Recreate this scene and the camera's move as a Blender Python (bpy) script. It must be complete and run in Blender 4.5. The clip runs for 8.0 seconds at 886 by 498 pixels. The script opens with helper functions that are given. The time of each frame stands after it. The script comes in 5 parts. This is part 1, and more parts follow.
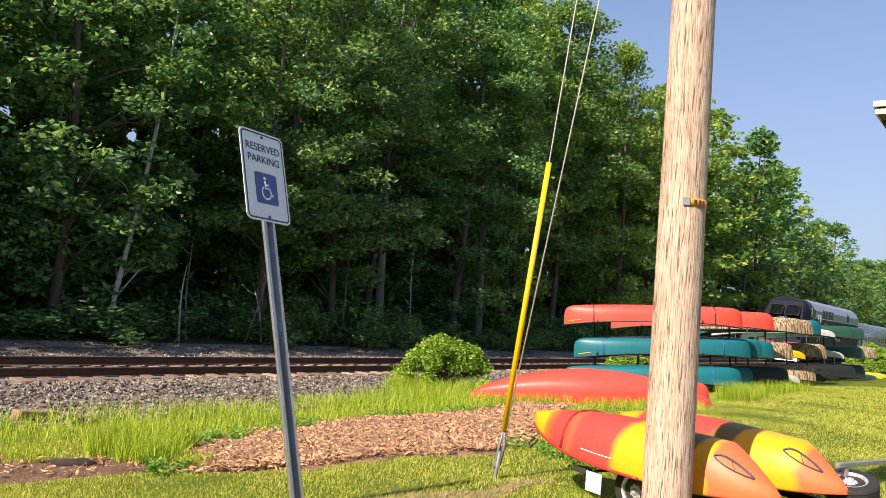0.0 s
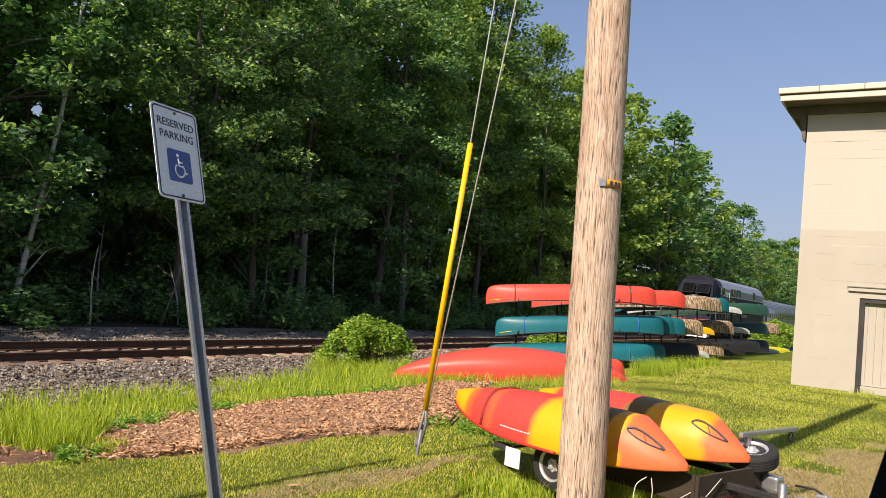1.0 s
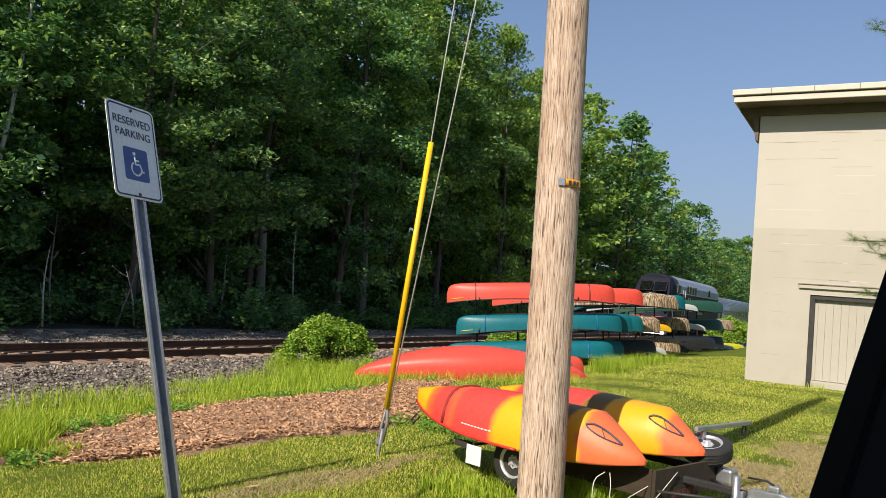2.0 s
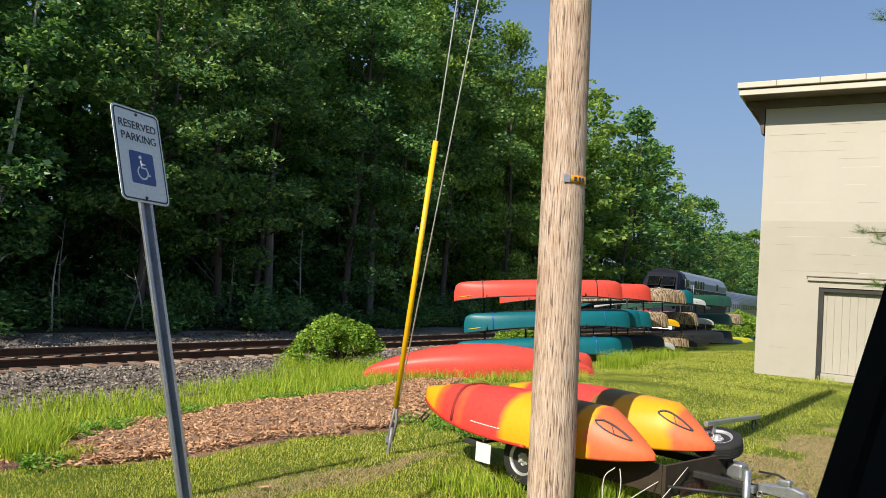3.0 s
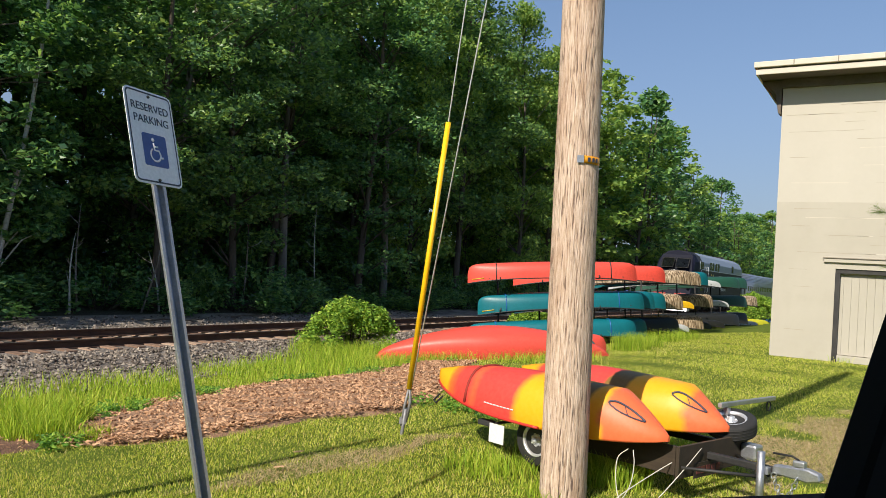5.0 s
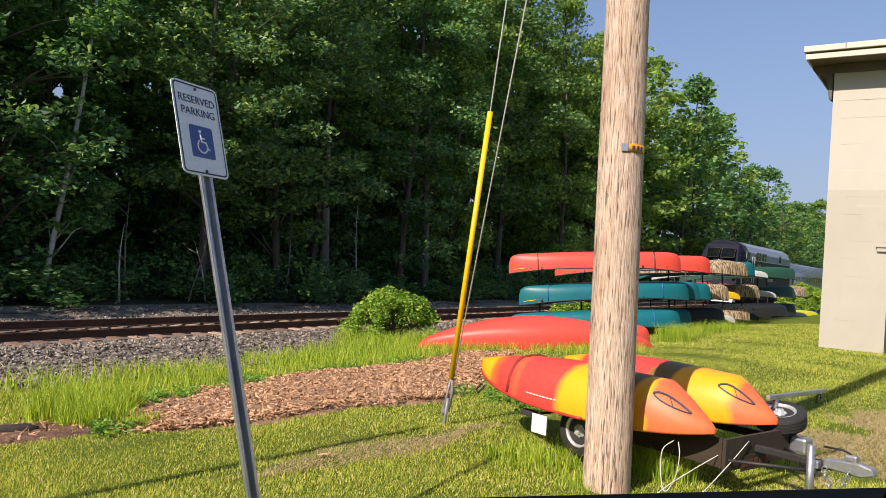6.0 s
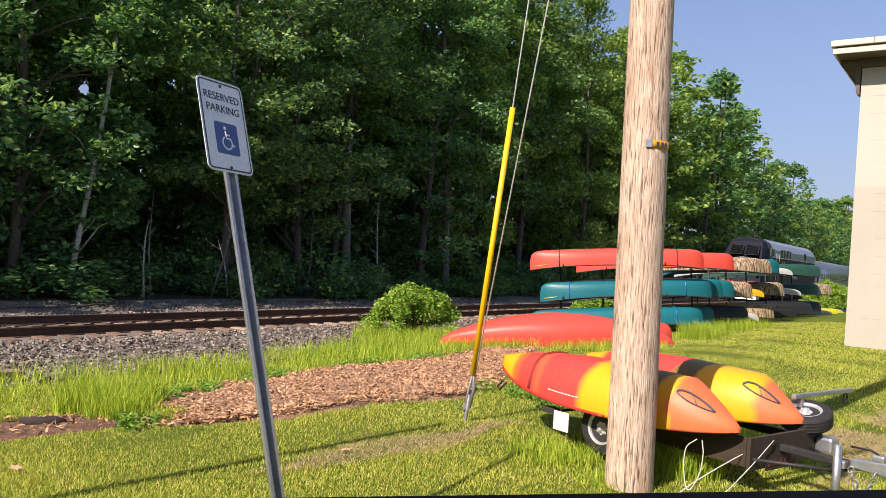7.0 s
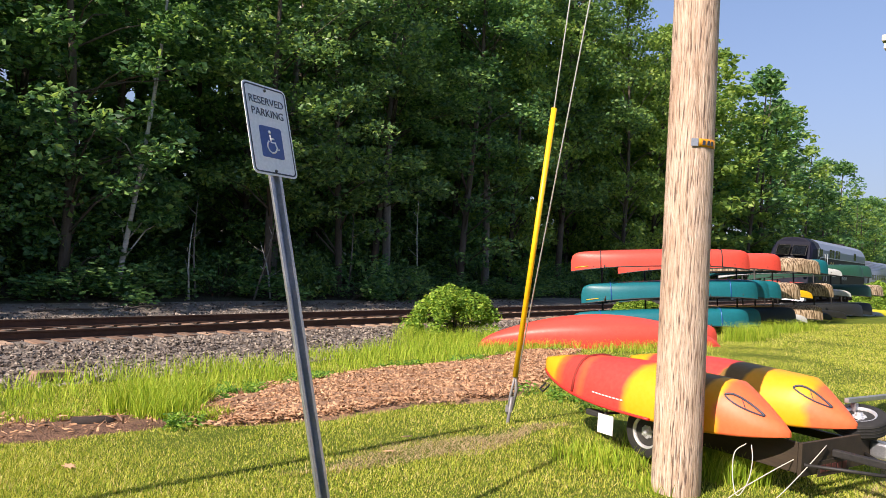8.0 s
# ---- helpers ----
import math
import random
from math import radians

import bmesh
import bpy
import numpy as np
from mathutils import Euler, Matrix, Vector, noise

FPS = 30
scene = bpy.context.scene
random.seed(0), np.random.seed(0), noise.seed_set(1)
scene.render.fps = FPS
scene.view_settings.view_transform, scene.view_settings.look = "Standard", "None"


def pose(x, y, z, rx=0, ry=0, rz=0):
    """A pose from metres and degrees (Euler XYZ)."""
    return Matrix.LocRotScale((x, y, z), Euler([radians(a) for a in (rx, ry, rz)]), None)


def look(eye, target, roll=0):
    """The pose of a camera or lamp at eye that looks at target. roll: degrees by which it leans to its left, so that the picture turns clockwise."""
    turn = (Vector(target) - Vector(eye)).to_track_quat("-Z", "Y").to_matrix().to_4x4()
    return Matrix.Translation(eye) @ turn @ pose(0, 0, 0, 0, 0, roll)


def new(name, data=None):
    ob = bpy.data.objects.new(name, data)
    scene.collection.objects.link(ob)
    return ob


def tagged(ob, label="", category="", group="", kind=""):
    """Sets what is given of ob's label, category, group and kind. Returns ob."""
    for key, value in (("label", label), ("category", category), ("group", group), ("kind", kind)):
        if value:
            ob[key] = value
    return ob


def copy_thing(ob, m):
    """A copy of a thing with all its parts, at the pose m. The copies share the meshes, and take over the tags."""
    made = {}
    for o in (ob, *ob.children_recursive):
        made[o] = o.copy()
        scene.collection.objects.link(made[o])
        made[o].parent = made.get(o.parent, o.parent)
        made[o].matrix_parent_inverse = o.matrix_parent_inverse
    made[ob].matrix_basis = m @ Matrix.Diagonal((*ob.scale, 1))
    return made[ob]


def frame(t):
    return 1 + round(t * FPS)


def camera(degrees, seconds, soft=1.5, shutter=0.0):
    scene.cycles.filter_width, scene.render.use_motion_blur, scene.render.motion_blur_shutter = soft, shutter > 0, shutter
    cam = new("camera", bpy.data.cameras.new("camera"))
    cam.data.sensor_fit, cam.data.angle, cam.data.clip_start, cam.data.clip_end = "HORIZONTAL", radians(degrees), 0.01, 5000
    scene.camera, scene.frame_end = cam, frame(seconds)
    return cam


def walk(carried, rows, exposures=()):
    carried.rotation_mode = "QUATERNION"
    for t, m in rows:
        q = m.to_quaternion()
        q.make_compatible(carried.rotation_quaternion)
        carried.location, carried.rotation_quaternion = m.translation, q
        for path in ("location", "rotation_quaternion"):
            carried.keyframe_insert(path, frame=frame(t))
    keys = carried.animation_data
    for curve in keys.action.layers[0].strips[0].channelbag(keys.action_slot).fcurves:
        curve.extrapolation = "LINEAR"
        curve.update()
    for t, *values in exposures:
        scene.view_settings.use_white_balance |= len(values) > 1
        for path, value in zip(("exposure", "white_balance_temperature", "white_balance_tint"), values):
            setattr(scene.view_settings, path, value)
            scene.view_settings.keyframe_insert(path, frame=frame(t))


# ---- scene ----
# ---- camera ----
cam = camera(60.0, 8.0, soft=0.5)
walk(cam, [
    (0.0, pose(-0.022, 0.004, 1.460, 93.95, -5.47, 6.05)),
    (0.5, pose(-0.012, 0.006, 1.460, 93.81, -5.48, 1.84)),
    (1.0, pose(-0.006, 0.006, 1.458, 93.02, -5.12, 0.33)),
    (1.2, pose(-0.009, -0.011, 1.456, 93.10, -5.75, -1.55)),
    (2.3, pose(-0.005, -0.010, 1.457, 93.22, -4.80, -2.61)),
    (2.5, pose(-0.007, -0.012, 1.458, 93.22, -4.77, -2.39)),
    (3.0, pose(-0.005, -0.014, 1.457, 93.03, -3.93, -2.05)),
    (3.5, pose(-0.004, -0.012, 1.455, 92.92, -3.99, -1.81)),
    (4.0, pose(0.001, -0.014, 1.455, 92.77, -4.11, -1.67)),
    (4.2, pose(0.001, -0.013, 1.455, 92.58, -4.05, -1.54)),
    (5.3, pose(0.000, -0.002, 1.451, 91.50, -3.80, -0.69)),
    (5.5, pose(-0.002, 0.000, 1.452, 91.45, -3.97, -0.11)),
    (6.0, pose(-0.010, -0.001, 1.448, 90.73, -3.78, 2.02)),
    (6.5, pose(-0.015, -0.002, 1.448, 90.44, -3.98, 2.93)),
    (7.0, pose(-0.021, -0.001, 1.448, 90.35, -3.95, 3.56)),
    (7.5, pose(-0.030, 0.002, 1.450, 90.47, -3.67, 4.52)),
    (8.0, pose(-0.040, 0.008, 1.447, 90.28, -3.70, 6.51)),
], exposures=[(0.0, 0.85, 6750, 17), (0.5, 0.66, 6800, 17), (1.0, 0.50, 6800, 18), (2.5, 0.35, 6300, 10), (4.0, 0.35, 6300, 10), (5.5, 0.43, 6350, 11), (6.0, 0.48, 6450, 17), (6.5, 0.56, 6500, 20), (8.0, 0.74, 6500, 20)])

# ---- light ----
SUN_AZ, SUN_EL = radians(37.5), radians(38)      # shadows run 37.5 degrees right of straight ahead
world = bpy.data.worlds.new("world")
scene.world = world
world.use_nodes = True
sky = world.node_tree.nodes.new("ShaderNodeTexSky")
sky.sky_type, sky.sun_disc = 'NISHITA', False
sky.sun_elevation, sky.sun_rotation = SUN_EL, SUN_AZ + math.pi
sky.air_density, sky.dust_density, sky.ozone_density = 1.0, 0.6, 2.0
# a slate-blue haze low in the sky, all the way round
wn = world.node_tree
wtc, wsep, wramp, wmix = (wn.nodes.new("ShaderNode" + k) for k in ("TexCoord", "SeparateXYZ", "ValToRGB", "Mix"))
wmix.data_type = 'RGBA'
wramp.color_ramp.elements[0].position, wramp.color_ramp.elements[0].color = 0.0, (0.8, 0.8, 0.8, 1)
wramp.color_ramp.elements[1].position, wramp.color_ramp.elements[1].color = 0.42, (0.0, 0.0, 0.0, 1)
wn.links.new(wtc.outputs["Generated"], wsep.inputs[0])
wn.links.new(wsep.outputs[2], wramp.inputs[0])
wn.links.new(wramp.outputs[0], wmix.inputs[0])
wn.links.new(sky.outputs[0], wmix.inputs[6])
wmix.inputs[7].default_value = (1.4, 1.66, 2.70, 1)
wn.links.new(wmix.outputs[2], wn.nodes["Background"].inputs[0])
world.node_tree.nodes["Background"].inputs[1].default_value = 0.10
sun = new("sun", bpy.data.lights.new("sun", 'SUN'))
sun.data.energy, sun.data.angle, sun.data.color = 5.0, radians(0.5), (1.0, 0.885, 0.72)
sun.matrix_world = look((-math.sin(SUN_AZ) * math.cos(SUN_EL), -math.cos(SUN_AZ) * math.cos(SUN_EL), math.sin(SUN_EL)), (0, 0, 0))

# ---- plan: the railway runs 32.5 degrees right of straight ahead ----
TH = radians(32.5)
UX, UY = math.sin(TH), math.cos(TH)            # along the track
NX, NY = math.cos(TH), -math.sin(TH)           # across it, towards the lawn
PX, PY = -9.43, 12.74                          # a place on the near rail
PROFILE_S = [-400, -60, -30, -9, -5, -2.7, 1.2, 2.7, 4.2, 10, 11.5, 60, 400]
PROFILE_Z = [6, 2.5, 0.8, -0.5, -0.8, -0.66, -0.66, -0.85, -0.62, -0.06, 0, 0.2, 0.5]


def at(s, u):
    """World x, y of a place s metres from the near rail and u along the track."""
    return PX + NX * s + UX * u, PY + NY * s + UY * u


def su(x, y):
    return NX * (x - PX) + NY * (y - PY), UX * (x - PX) + UY * (y - PY)


def gz(x, y):
    """Height of the ground."""
    s, _ = su(x, y)
    return np.interp(s, PROFILE_S, PROFILE_Z)


# ---- materials ----
def nodes_of(name, rough=0.8, metal=0.0):
    m = bpy.data.materials.new(name)
    m.use_nodes = True
    b = m.node_tree.nodes["Principled BSDF"]
    b.inputs["Roughness"].default_value, b.inputs["Metallic"].default_value = rough, metal
    return m, m.node_tree, b


def coords(nt, scale, kind="Object"):
    tc, mp = nt.nodes.new("ShaderNodeTexCoord"), nt.nodes.new("ShaderNodeMapping")
    mp.inputs["Scale"].default_value = scale
    nt.links.new(tc.outputs[kind], mp.inputs["Vector"])
    return mp.outputs[0]


def noise_of(nt, vec, scale, detail=4, rough=0.6):
    n = nt.nodes.new("ShaderNodeTexNoise")
    n.inputs["Scale"].default_value, n.inputs["Detail"].default_value, n.inputs["Roughness"].default_value = scale, detail, rough
    nt.links.new(vec, n.inputs["Vector"])
    return n.outputs[0]


def ramp_of(nt, fac, stops, interpolation="LINEAR"):
    r = nt.nodes.new("ShaderNodeValToRGB")
    r.color_ramp.interpolation = interpolation
    while len(r.color_ramp.elements) < len(stops):
        r.color_ramp.elements.new(0.5)
    for e, (p, c) in zip(r.color_ramp.elements, stops):
        e.position, e.color = p, (*c, 1)
    nt.links.new(fac, r.inputs[0])
    return r.outputs[0]


def mix_of(nt, fac, a, b, blend="MIX"):
    x = nt.nodes.new("ShaderNodeMix")
    x.data_type, x.blend_type = 'RGBA', blend
    for sock, val in ((x.inputs[0], fac), (x.inputs[6], a), (x.inputs[7], b)):
        if isinstance(val, (int, float)):
            sock.default_value = val
        elif isinstance(val, tuple):
            sock.default_value = (*val, 1)
        else:
            nt.links.new(val, sock)
    return x.outputs[2]


def bump_of(nt, bsdf, height, strength=0.3, distance=0.01):
    b = nt.nodes.new("ShaderNodeBump")
    b.inputs["Strength"].default_value, b.inputs["Distance"].default_value = strength, distance
    nt.links.new(height, b.inputs["Height"])
    nt.links.new(b.outputs[0], bsdf.inputs["Normal"])


def mottled(name, c0, c1, rough=0.6, metal=0.0, big=1.5, fine=40, bump=0.15, dist=0.004, stretch=(1, 1, 1), dirt=None, gloss=0.5, fleck=0.35):
    """A surface that wavers between two colours at two scales, with fine relief."""
    m, nt, b = nodes_of(name, rough, metal)
    b.inputs["Specular IOR Level"].default_value = gloss
    v = coords(nt, stretch)
    a, f = noise_of(nt, v, big), noise_of(nt, v, fine)
    col = ramp_of(nt, a, [(0.3, c0), (0.7, c1)])
    col = mix_of(nt, fleck, col, ramp_of(nt, f, [(0.3, tuple(x * 0.6 for x in c0)), (0.7, c1)]))
    if dirt:
        col = mix_of(nt, ramp_of(nt, noise_of(nt, v, big * 3.1, 6), [(0.55, (0, 0, 0)), (0.75, (0.6, 0.6, 0.6))]), col, dirt)
    nt.links.new(col, b.inputs["Base Color"])
    r = nt.nodes.new("ShaderNodeMapRange")
    r.inputs[3].default_value, r.inputs[4].default_value = max(rough - 0.12, 0.05), min(rough + 0.12, 1)
    nt.links.new(f, r.inputs[0])
    nt.links.new(r.outputs[0], b.inputs["Roughness"])
    bump_of(nt, b, f, bump, dist)
    return m


def per_piece(name, stops, rough=0.8, source="island", translucent=0.0, fine=0, gloss=0.5):
    """Each loose piece (or each object) takes its own colour along the ramp."""
    m, nt, b = nodes_of(name, rough)
    if source == "island":
        rnd = nt.nodes.new("ShaderNodeNewGeometry").outputs["Random Per Island"]
    else:
        rnd = nt.nodes.new("ShaderNodeObjectInfo").outputs["Random"]
    col = ramp_of(nt, rnd, stops)
    if fine:
        f = noise_of(nt, coords(nt, (1, 1, 1)), fine)
        col = mix_of(nt, 0.5, col, ramp_of(nt, f, [(0.3, (0.35, 0.35, 0.35)), (0.7, (1, 1, 1))]), "MULTIPLY")
        bump_of(nt, b, f, 0.4, 0.006)
    nt.links.new(col, b.inputs["Base Color"])
    b.inputs["Specular IOR Level"].default_value = gloss
    if translucent:
        t, mx = nt.nodes.new("ShaderNodeBsdfTranslucent"), nt.nodes.new("ShaderNodeMixShader")
        nt.links.new(mix_of(nt, 1.0, col, (1.32, 1.15, 0.76), "MULTIPLY"), t.inputs[0])   # light through a leaf is yellower
        mx.inputs[0].default_value = translucent
        nt.links.new(b.outputs[0], mx.inputs[1])
        nt.links.new(t.outputs[0], mx.inputs[2])
        nt.links.new(mx.outputs[0], nt.nodes["Material Output"].inputs[0])
    return m


LEAF_A = per_piece("leaf_maple", [(0.0, (0.045, 0.127, 0.062)), (0.5, (0.115, 0.275, 0.098)), (1.0, (0.28, 0.48, 0.14))], 0.40, translucent=0.5, gloss=0.6)
LEAF_B = per_piece("leaf_oak", [(0.0, (0.052, 0.130, 0.062)), (0.6, (0.148, 0.30, 0.096)), (1.0, (0.34, 0.52, 0.14))], 0.40, translucent=0.5, gloss=0.6)
# brighter copy of the leaf colours, with sunlight put into the green
LEAF_LIT = per_piece("leaf_sunlit", [(0.0, (0.09, 0.20, 0.05)), (0.6, (0.24, 0.40, 0.09)), (1.0, (0.44, 0.58, 0.13))], 0.45, translucent=0.5, gloss=0.5)
LEAF_BUSH = per_piece("leaf_bush", [(0.0, (0.09, 0.20, 0.03)), (0.6, (0.25, 0.42, 0.055)), (1.0, (0.48, 0.60, 0.10))], 0.6, translucent=0.35, gloss=0.2)
NEEDLE = per_piece("pine_needle", [(0.0, (0.06, 0.12, 0.03)), (1.0, (0.20, 0.30, 0.07))], 0.5, translucent=0.3)
BLADE = per_piece("grass_blade", [(0.0, (0.10, 0.18, 0.020)), (0.4, (0.36, 0.46, 0.050)), (0.8, (0.63, 0.63, 0.115)), (1.0, (0.80, 0.67, 0.32))], 0.6, translucent=0.35, gloss=0.2)
TALL_BLADE = per_piece("tall_grass_blade", [(0.0, (0.14, 0.26, 0.02)), (0.6, (0.37, 0.53, 0.042)), (1.0, (0.62, 0.66, 0.12))], 0.6, translucent=0.4, gloss=0.2)
STRAW = per_piece("straw", [(0.0, (0.30, 0.22, 0.11)), (1.0, (0.62, 0.50, 0.30))], 0.8, translucent=0.2, gloss=0.2)
STONE = per_piece("ballast_stone", [(0.0, (0.06, 0.048, 0.04)), (0.5, (0.22, 0.185, 0.155)), (1.0, (0.46, 0.40, 0.33))], 0.95, fine=30, gloss=0.2)
CHIP = per_piece("wood_chip", [(0.0, (0.20, 0.105, 0.06)), (0.5, (0.47, 0.275, 0.155)), (1.0, (0.66, 0.42, 0.25))], 0.95, gloss=0.1)
JOINT = mottled("painted_joint", (0.33, 0.30, 0.235), (0.40, 0.365, 0.295), 0.85)
TIE_WOOD = per_piece("tie_wood", [(0.0, (0.14, 0.085, 0.06)), (0.6, (0.33, 0.21, 0.14)), (1.0, (0.50, 0.36, 0.26))], 0.9, source="object", fine=9)
BARK = mottled("bark", (0.05, 0.04, 0.03), (0.15, 0.12, 0.095), 0.9, big=2, fine=25, bump=0.8, dist=0.03, stretch=(1, 1, 0.25))
GREY_BARK = mottled("grey_bark", (0.13, 0.115, 0.10), (0.30, 0.27, 0.24), 0.9, big=2, fine=22, bump=0.7, dist=0.02, stretch=(1, 1, 0.3), dirt=(0.05, 0.045, 0.035))
BIRCH = mottled("birch_bark", (0.34, 0.33, 0.30), (0.62, 0.60, 0.56), 0.8, big=3, fine=14, bump=0.3, stretch=(0.6, 0.6, 2.5), dirt=(0.03, 0.027, 0.024))
SOIL = mottled("forest_floor", (0.022, 0.022, 0.012), (0.07, 0.06, 0.035), 0.95, big=0.7, fine=18, bump=0.8, dist=0.04, dirt=(0.03, 0.06, 0.015))
BALLAST = mottled("ballast_bed", (0.10, 0.087, 0.075), (0.31, 0.27, 0.235), 0.95, big=1.2, fine=24, bump=1.0, dist=0.05)
LAWN = mottled("lawn_soil", (0.07, 0.11, 0.014), (0.17, 0.22, 0.028), 0.95, big=0.9, fine=40, bump=1.0, dist=0.03, dirt=(0.17, 0.18, 0.045), gloss=0.1)
MULCH = mottled("mulch", (0.22, 0.12, 0.065), (0.54, 0.33, 0.20), 0.95, big=5, fine=55, bump=1.0, dist=0.04)

RED_SOIL = mottled("red_soil", (0.10, 0.05, 0.03), (0.30, 0.165, 0.10), 0.95, big=3, fine=45, bump=1.0, dist=0.04, dirt=(0.06, 0.045, 0.03))
RAIL = mottled("rusty_rail", (0.038, 0.021, 0.015), (0.10, 0.054, 0.035), 0.75, 0.3, big=4, fine=60, bump=0.3)
RAIL_TOP = mottled("worn_railhead", (0.30, 0.28, 0.26), (0.45, 0.43, 0.41), 0.35, 0.9, big=4, fine=60, bump=0.1)
GALV = mottled("galvanised_steel", (0.36, 0.38, 0.41), (0.56, 0.58, 0.62), 0.42, 0.85, big=8, fine=90, bump=0.15)
STEEL_DARK = mottled("dark_steel", (0.02, 0.02, 0.022), (0.06, 0.058, 0.055), 0.6, 0.4, big=5, fine=60)
CREAM = mottled("cream_masonry_paint", (0.445, 0.42, 0.36), (0.485, 0.46, 0.40), 0.85, big=0.5, fine=9, bump=0.12, dist=0.01, fleck=0.06)
CREAM_LOW = mottled("worn_cream_paint", (0.385, 0.36, 0.30), (0.435, 0.41, 0.35), 0.85, big=0.6, fine=9, bump=0.15, dist=0.01, dirt=(0.37, 0.345, 0.285), fleck=0.06)
TRIM = mottled("cream_trim", (0.52, 0.48, 0.40), (0.60, 0.56, 0.48), 0.7, big=1.2, fine=30, bump=0.2, fleck=0.12)
SOFFIT = mottled("soffit_wood", (0.20, 0.175, 0.14), (0.29, 0.255, 0.205), 0.8, big=2, fine=30)
# brown eave wood; the shade under the overhang is put into its colour
EAVE_DARK = mottled("shaded_eave", (0.10, 0.08, 0.065), (0.17, 0.14, 0.115), 0.85, big=2, fine=30)
RUBBER = mottled("rubber", (0.012, 0.012, 0.012), (0.03, 0.03, 0.03), 0.8, big=6, fine=60)
YELLOW = mottled("yellow_plastic", (0.86, 0.50, 0.005), (0.93, 0.57, 0.008), 0.4, big=3, fine=50, bump=0.05)
WIRE = mottled("wire_strand", (0.15, 0.15, 0.16), (0.30, 0.30, 0.31), 0.5, 0.2, big=20, fine=200)
WIRE_NEW = mottled("bright_wire_strand", (0.50, 0.50, 0.51), (0.68, 0.68, 0.69), 0.5, 0.0, big=20, fine=200)
SIGN_WHITE = mottled("sign_white", (0.86, 0.88, 0.90), (0.92, 0.93, 0.94), 0.35, big=6, fine=60, bump=0.04)
SIGN_BLUE = mottled("sign_blue", (0.03, 0.08, 0.28), (0.05, 0.12, 0.36), 0.4, big=6, fine=60, bump=0.04)
INK = mottled("sign_ink", (0.02, 0.03, 0.06), (0.05, 0.06, 0.09), 0.5, big=6, fine=60, bump=0.04)
CAR_BLACK = mottled("car_trim_black", (0.004, 0.004, 0.005), (0.010, 0.010, 0.011), 0.9, big=6, fine=90, bump=0.1)
ROPE = mottled("rope", (0.5, 0.47, 0.4), (0.7, 0.67, 0.6), 0.9, big=30, fine=200)
TAG_ORANGE = mottled("tag_orange", (0.70, 0.27, 0.01), (0.82, 0.36, 0.015), 0.45, big=6, fine=60, bump=0.05)
CHROME = mottled("chromed_steel", (0.62, 0.63, 0.65), (0.78, 0.79, 0.80), 0.35, 0.6, big=8, fine=90, bump=0.06)
DARK_BOARD = mottled("dark_stained_board", (0.022, 0.015, 0.009), (0.062, 0.043, 0.025), 0.9, big=3, fine=30, stretch=(0.3, 2, 2), dirt=(0.03, 0.033, 0.014))
WHITE = mottled("white_card", (0.68, 0.68, 0.66), (0.8, 0.8, 0.78), 0.7, big=6, fine=40)


def plastic(name, c, rough=0.38, gloss=0.5):
    return mottled(name, tuple(x * 0.82 for x in c), c, rough, big=1.6, fine=22, bump=0.06, dist=0.006, gloss=gloss)


HULL_RED, HULL_TEAL, HULL_GREEN = plastic("red_hull", (0.78, 0.088, 0.060), 0.45, 0.4), plastic("teal_hull", (0.006, 0.15, 0.19), 0.42, 0.4), plastic("green_hull", (0.02, 0.085, 0.055))
HULL_NAVY, HULL_BLACK, HULL_YELLOW = plastic("navy_hull", (0.015, 0.035, 0.065)), plastic("black_hull", (0.02, 0.022, 0.022)), plastic("lime_hull", (0.52, 0.50, 0.02))
HULL_SILVER, HULL_BLUE, HULL_GOLD = plastic("grey_hull", (0.50, 0.54, 0.55)), plastic("blue_hull", (0.02, 0.12, 0.42)), plastic("gold_hull", (0.75, 0.45, 0.01))


def reed_camouflage():
    m, nt, b = nodes_of("reed_camouflage_hull", 0.6)
    reed = noise_of(nt, coords(nt, (26, 26, 3.2)), 1.0, 4, 0.65)
    patch = noise_of(nt, coords(nt, (2.5, 2.5, 2.5)), 1.0, 3)
    col = ramp_of(nt, reed, [(0.40, (0.06, 0.04, 0.022)), (0.48, (0.24, 0.17, 0.10)), (0.57, (0.46, 0.36, 0.25)), (0.68, (0.66, 0.56, 0.43))])
    col = mix_of(nt, ramp_of(nt, patch, [(0.5, (0, 0, 0)), (0.68, (0.5, 0.5, 0.5))]), col, (0.16, 0.12, 0.06))
    nt.links.new(col, b.inputs["Base Color"])
    bump_of(nt, b, reed, 0.1, 0.004)
    return m


HULL_CAMO = reed_camouflage()
WEED = per_piece("broad_weed", [(0.0, (0.07, 0.18, 0.03)), (0.6, (0.17, 0.35, 0.045)), (1.0, (0.34, 0.50, 0.07))], 0.55, translucent=0.35, gloss=0.3)
INSIDE = mottled("hull_inside", (0.03, 0.03, 0.03), (0.07, 0.065, 0.06), 0.8)
GUNWALE = mottled("black_gunwale", (0.015, 0.015, 0.015), (0.04, 0.04, 0.04), 0.5)


